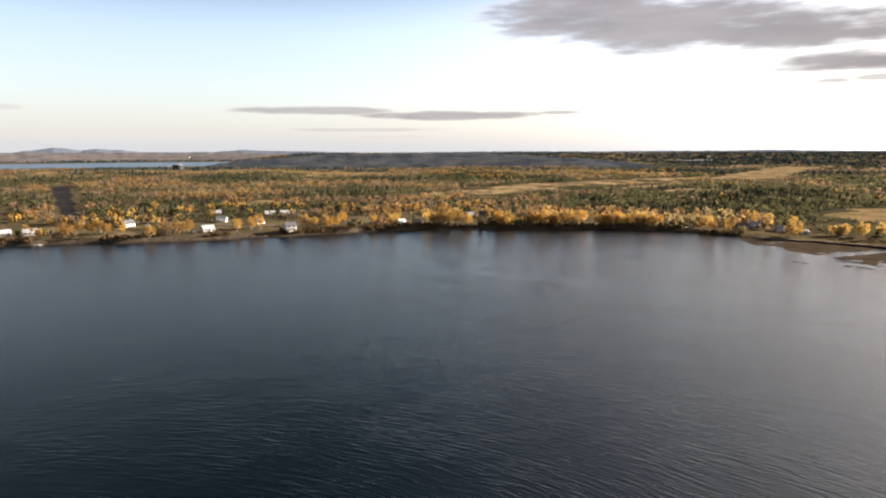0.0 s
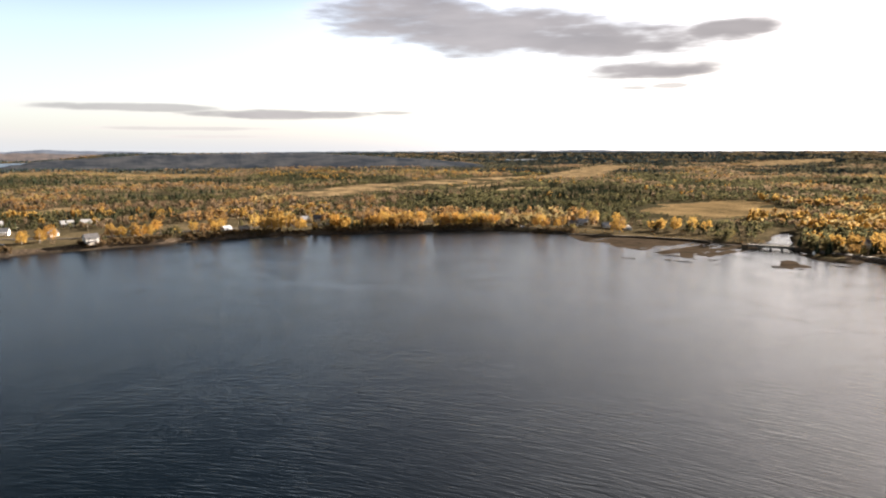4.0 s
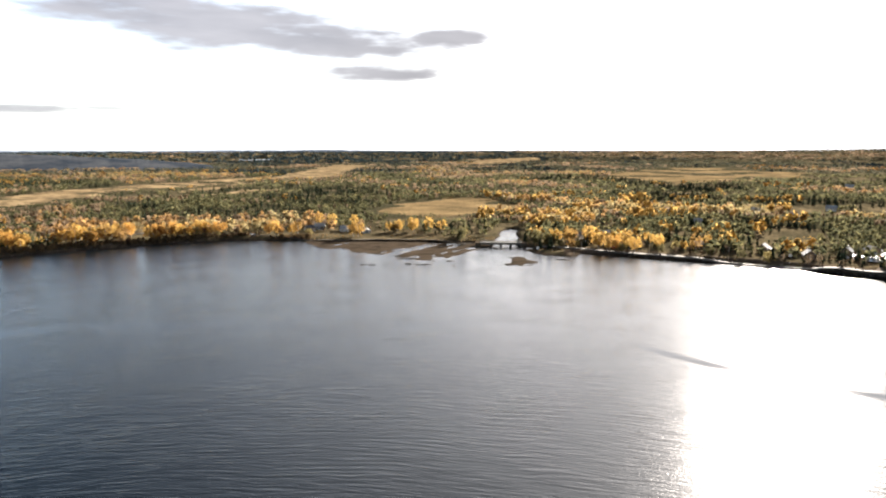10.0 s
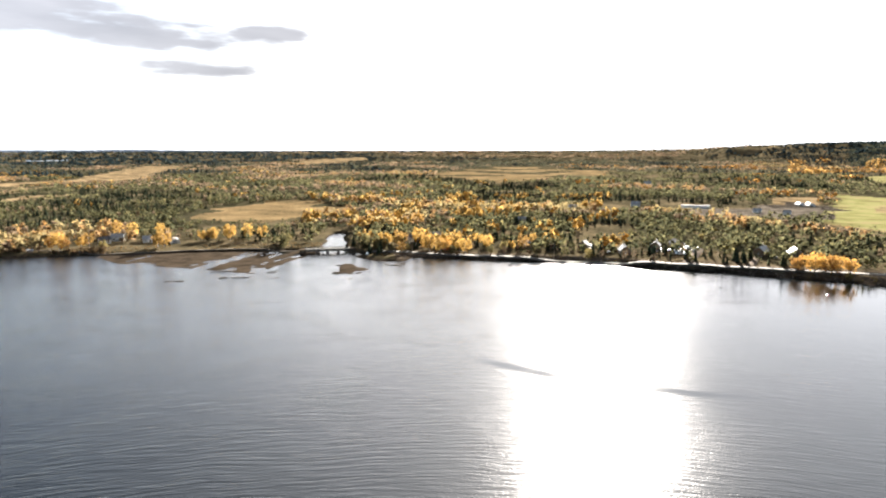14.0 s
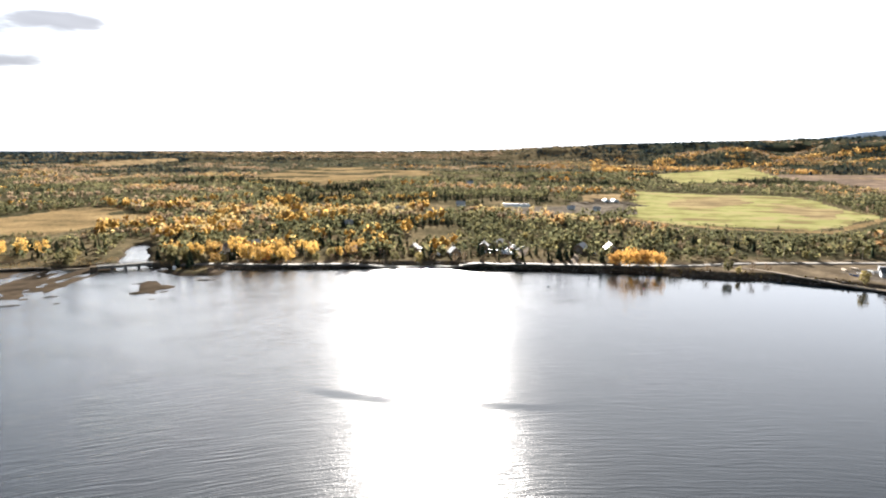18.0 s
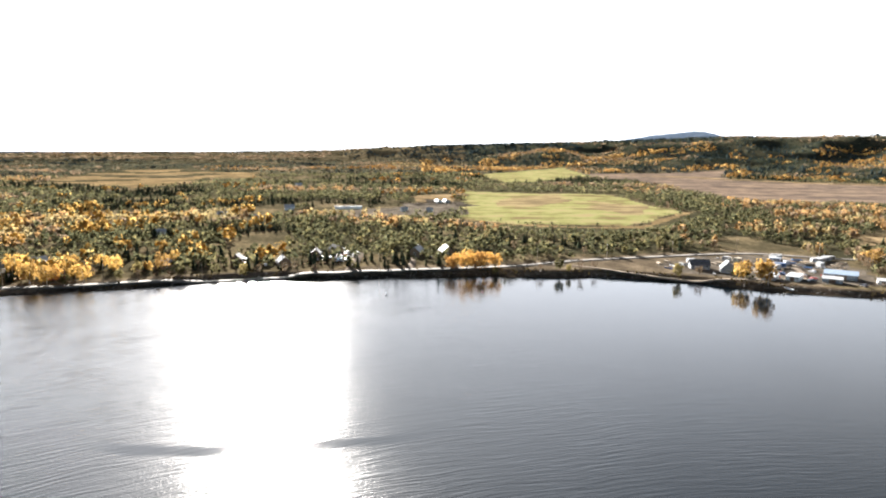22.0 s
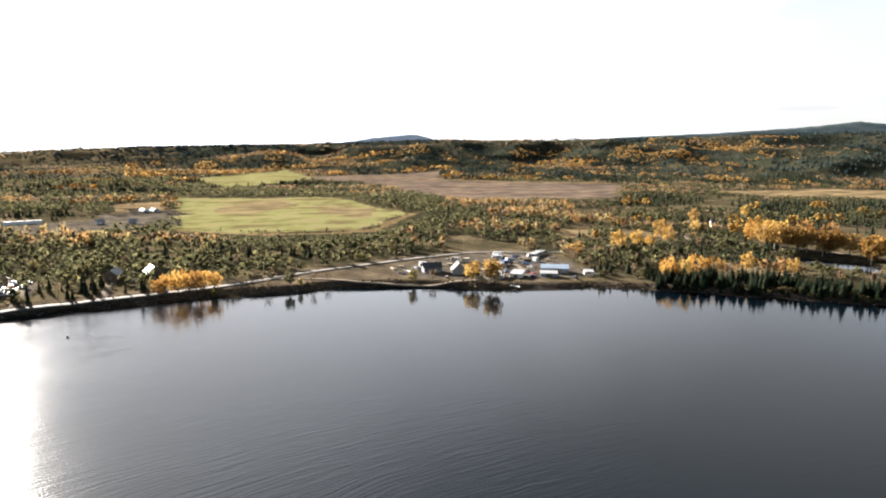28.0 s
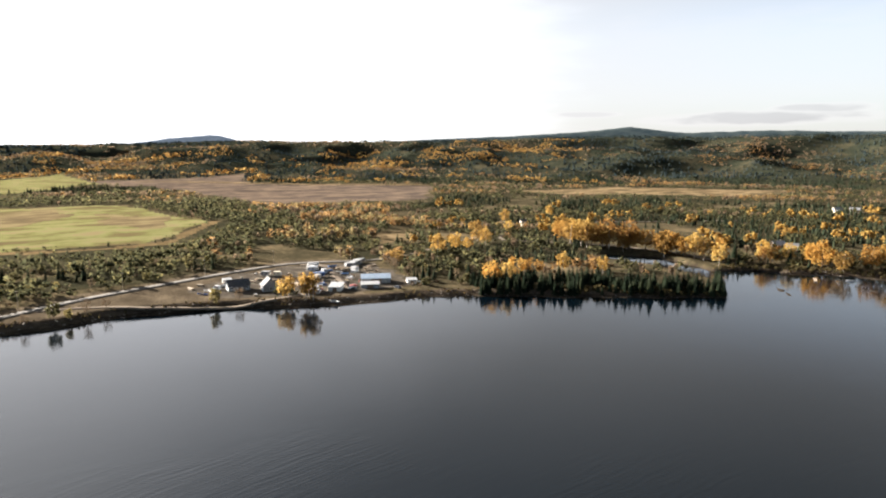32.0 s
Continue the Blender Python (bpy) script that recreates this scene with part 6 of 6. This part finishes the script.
for x, y in ((-340, 606), (-290, 597), (-240, 588), (-190, 579), (-140, 575), (-90, 590), (-30, 608)):
    street_pole(x, y, 80, "wooden utility pole in the village")


def buoy(x, y, mat, label):
    b = thing("buoy", x, y, 0, label, "buoy", z=0.0)
    part("float", Solid().spun([(0.05, -0.5), (0.5, -0.3), (0.6, 0.0), (0.5, 0.3), (0.12, 0.5)], 12), mat, b)
    part("stem", Solid().tube((0, 0, 0.5), (0, 0, 1.1), 0.08, 0.05, 6), STEEL, b)


buoy(38, 486, PAINT["dark"], "small dark mooring buoy on the water")
buoy(383, 158, PAINT["dark"], "small dark buoy off the shore road")
buoy(396, 112, PAINT["red"], "small red buoy off the shore road")

for k in range(17):
    x, y = 456 + 7.2 * (k % 5) + random.uniform(-1.5, 1.5), 199 + 6.0 * (k // 5) + random.uniform(-1, 1)
    if min((x - hx) ** 2 + (y - hy) ** 2 for hx, hy in HOUSE_SPOTS) > 50:
        tone = random.choice(("white", "silver", "blue", "dark", "white", "silver"))
        car(x, y, random.uniform(-20, 20) + 60, PAINT[tone], tone + " car in a crowded lot beside the driveway", k % 4 == 1)


def boom(x, y, long, turn, rise, label):
    """A slanting loading boom on a short mast."""
    b = thing("loading_boom", x, y, turn, label, "boom", "")
    part("mast", Solid().tube((0, 0, -0.3), (0, 0, 2.4), 0.22, 0.18, 8), STEEL, b)
    part("arm", Solid().tube((-1.2, 0, 1.6), (long, 0, 1.6 + rise), 0.26, 0.16, 6), TIMBER, b)
    part("stay", Solid().tube((0, 0, 2.3), (long * 0.7, 0, 1.75 + rise * 0.7), 0.05, 0.05, 5), STEEL, b)
    part("base", Solid().box(-0.8, 0.8, -0.8, 0.8, -0.2, 0.35), CONCRETE, b)


boom(457, -38, 14, 62, 6.0, "pale slanting boom standing among the sheds")

# the storage tank on the plateau and the far mast
tank = thing("storage_tank", -683, 1668, 0, "dark steel storage tank with a low domed roof", "tank", z=z_at(-683, 1668) + 2.5)
tank.matrix_world = tank.matrix_world @ Matrix.Diagonal((0.9, 0.9, 0.9, 1))
part("shell", Solid().spun([(14, -4), (14, 10)], 36), RUST, tank)
part("roof", Solid().spun([(14.3, 10), (11, 11.6), (6, 12.6), (0.6, 13)], 36), STEEL, tank)
for z0 in (3, 6.5, 10):
    part("band", Solid().spun([(14.05, z0 - 0.2), (14.2, z0 - 0.15), (14.2, z0 + 0.15), (14.05, z0 + 0.2)], 36), RUST, tank)
ladder = part("ladder", Solid().box(-0.35, -0.28, -14.5, -14.4, 0, 10.5).box(0.28, 0.35, -14.5, -14.4, 0, 10.5), STEEL, tank)
for k in range(12):
    part("rung", Solid().box(-0.28, 0.28, -14.48, -14.42, 0.5 + k * 0.8, 0.56 + k * 0.8), STEEL, ladder)
mx, my = HUB[0] + 4560 * math.sin(radians(-22.3)), HUB[1] + 4560 * math.cos(radians(-22.3))
mast = thing("lighthouse", mx, my, 0, "pale slender tower on the far lake shore", "tower")
part("shaft", Solid().spun([(4.0, -3), (3.0, 26), (3.2, 26.5)], 14), WHITE, mast)
part("lantern", Solid().spun([(1.8, 26.5), (1.8, 30), (0.2, 32)], 12), GLASS, mast)


# ---------------------------------------------------------------- clutter of the yard
def lumber(x, y, long, turn, label):
    p = thing("lumber_stack", x, y, turn, label, "lumber stack", "stacks in the yard")
    for lev in range(3):
        part("bearer", Solid().box(-long * 0.3 - 0.05, -long * 0.3 + 0.05, -0.6, 0.6, lev * 0.32, lev * 0.32 + 0.1).box(long * 0.3 - 0.05, long * 0.3 + 0.05, -0.6, 0.6, lev * 0.32, lev * 0.32 + 0.1), TIMBER, p)
        for k in range(5):
            part("plank", Solid().box(-long / 2 + random.uniform(-0.15, 0.15), long / 2 + random.uniform(-0.15, 0.15), -0.6 + k * 0.24, -0.6 + k * 0.24 + 0.22, lev * 0.32 + 0.1, lev * 0.32 + 0.31), TIMBER, p)


def barrel(x, y, mat, label):
    b = thing("barrel", x, y, 0, label, "barrel", "barrels in the yard")
    part("body", Solid().spun([(0.27, 0), (0.29, 0.03), (0.29, 0.86), (0.27, 0.89)], 14), mat, b)
    for z0 in (0.3, 0.58):
        part("hoop", Solid().spun([(0.29, z0 - 0.02), (0.31, z0), (0.29, z0 + 0.02)], 14), STEEL, b)


def crate(x, y, size, turn, label):
    c = thing("crate", x, y, turn, label, "crate", "crates in the yard")
    part("box", Solid().box(-size / 2, size / 2, -size / 2, size / 2, 0.1, size * 0.8), TIMBER, c)
    part("lid", Solid().box(-size / 2 - 0.04, size / 2 + 0.04, -size / 2 - 0.04, size / 2 + 0.04, size * 0.8, size * 0.8 + 0.06), BROWN, c)
    for k in (-1, 1):
        part("runner", Solid().box(-size / 2, size / 2, k * size * 0.35 - 0.06, k * size * 0.35 + 0.06, 0, 0.1), TIMBER, c)


def covered(x, y, long, turn, label):
    c = thing("covered_stack", x, y, turn, label, "covered stack", "stacks in the yard")
    part("stack", Solid().box(-long / 2, long / 2, -0.8, 0.8, 0, 1.0), TIMBER, c)
    part("cover", Solid().prism([(-0.95, 0.55), (-0.9, 1.05), (0, 1.4), (0.9, 1.05), (0.95, 0.55)], -long / 2 - 0.15, long / 2 + 0.15), TARP, c).matrix_basis = pose(0, 0, 0, 0, 0, 90)


for x, y, long, turn in ((475, -20, 5, 30), (479, -24, 4, 60), (465, -30, 5, 20), (461, -46, 4, 80), (486, -78, 6, 95), (490, -76, 5, 92), (481, -90, 5, 70), (476, -88, 4, 60), (488, -96, 6, 100), (452, -62, 4, 40), (474, 12, 5, 10), (480, 6, 4, 40), (466, -84, 4, 80)):
    lumber(x, y, long, turn, "stack of weathered planks in the gravel yard")
for x, y in ((463, -33), (464, -34), (441, -44), (455, -50), (456, -51.5), (469, -60), (484, -50), (448, -68), (436, -97), (460, -12), (427, -62)):
    barrel(x, y, random.choice((PAINT["blue"], PAINT["red"], RUST)), "steel barrel standing in the yard")
for x, y in ((468, -26), (472, -30), (454, -58), (463, -72), (470, -90), (478, -60), (443, -57), (426, -88), (437, -104)):
    crate(x, y, random.uniform(1.1, 1.8), random.uniform(0, 90), "wooden crate standing in the yard")
for x, y, long, turn in ((484, -66, 5, 75), (470, -70, 4, 60), (496, -74, 5, 90), (458, -80, 4, 30), (425, -95, 3, 60)):
    covered(x, y, long, turn, "stack under a blue tarpaulin in the yard")


def jetty(x, y, long, turn, label):
    """A plank jetty on posts, from the bank over the water."""
    j = thing("jetty", x, y, turn, label, "jetty", z=0.0)
    for k in range(int(long / 0.5)):
        part("plank", Solid().box(k * 0.5, k * 0.5 + 0.44, -0.75, 0.75, 0.62, 0.70), TIMBER, j)
    for k in range(0, int(long) + 1, 3):
        for sy in (-0.7, 0.7):
            part("post", Solid().tube((k + 0.2, sy, -1.6), (k + 0.2, sy, 0.95), 0.09, 0.08, 7), TIMBER, j)


jetty(-222, 503, 12, -58, "short weathered plank jetty before the village")
jetty(326, -296, 10, 120, "short plank jetty in the cove")
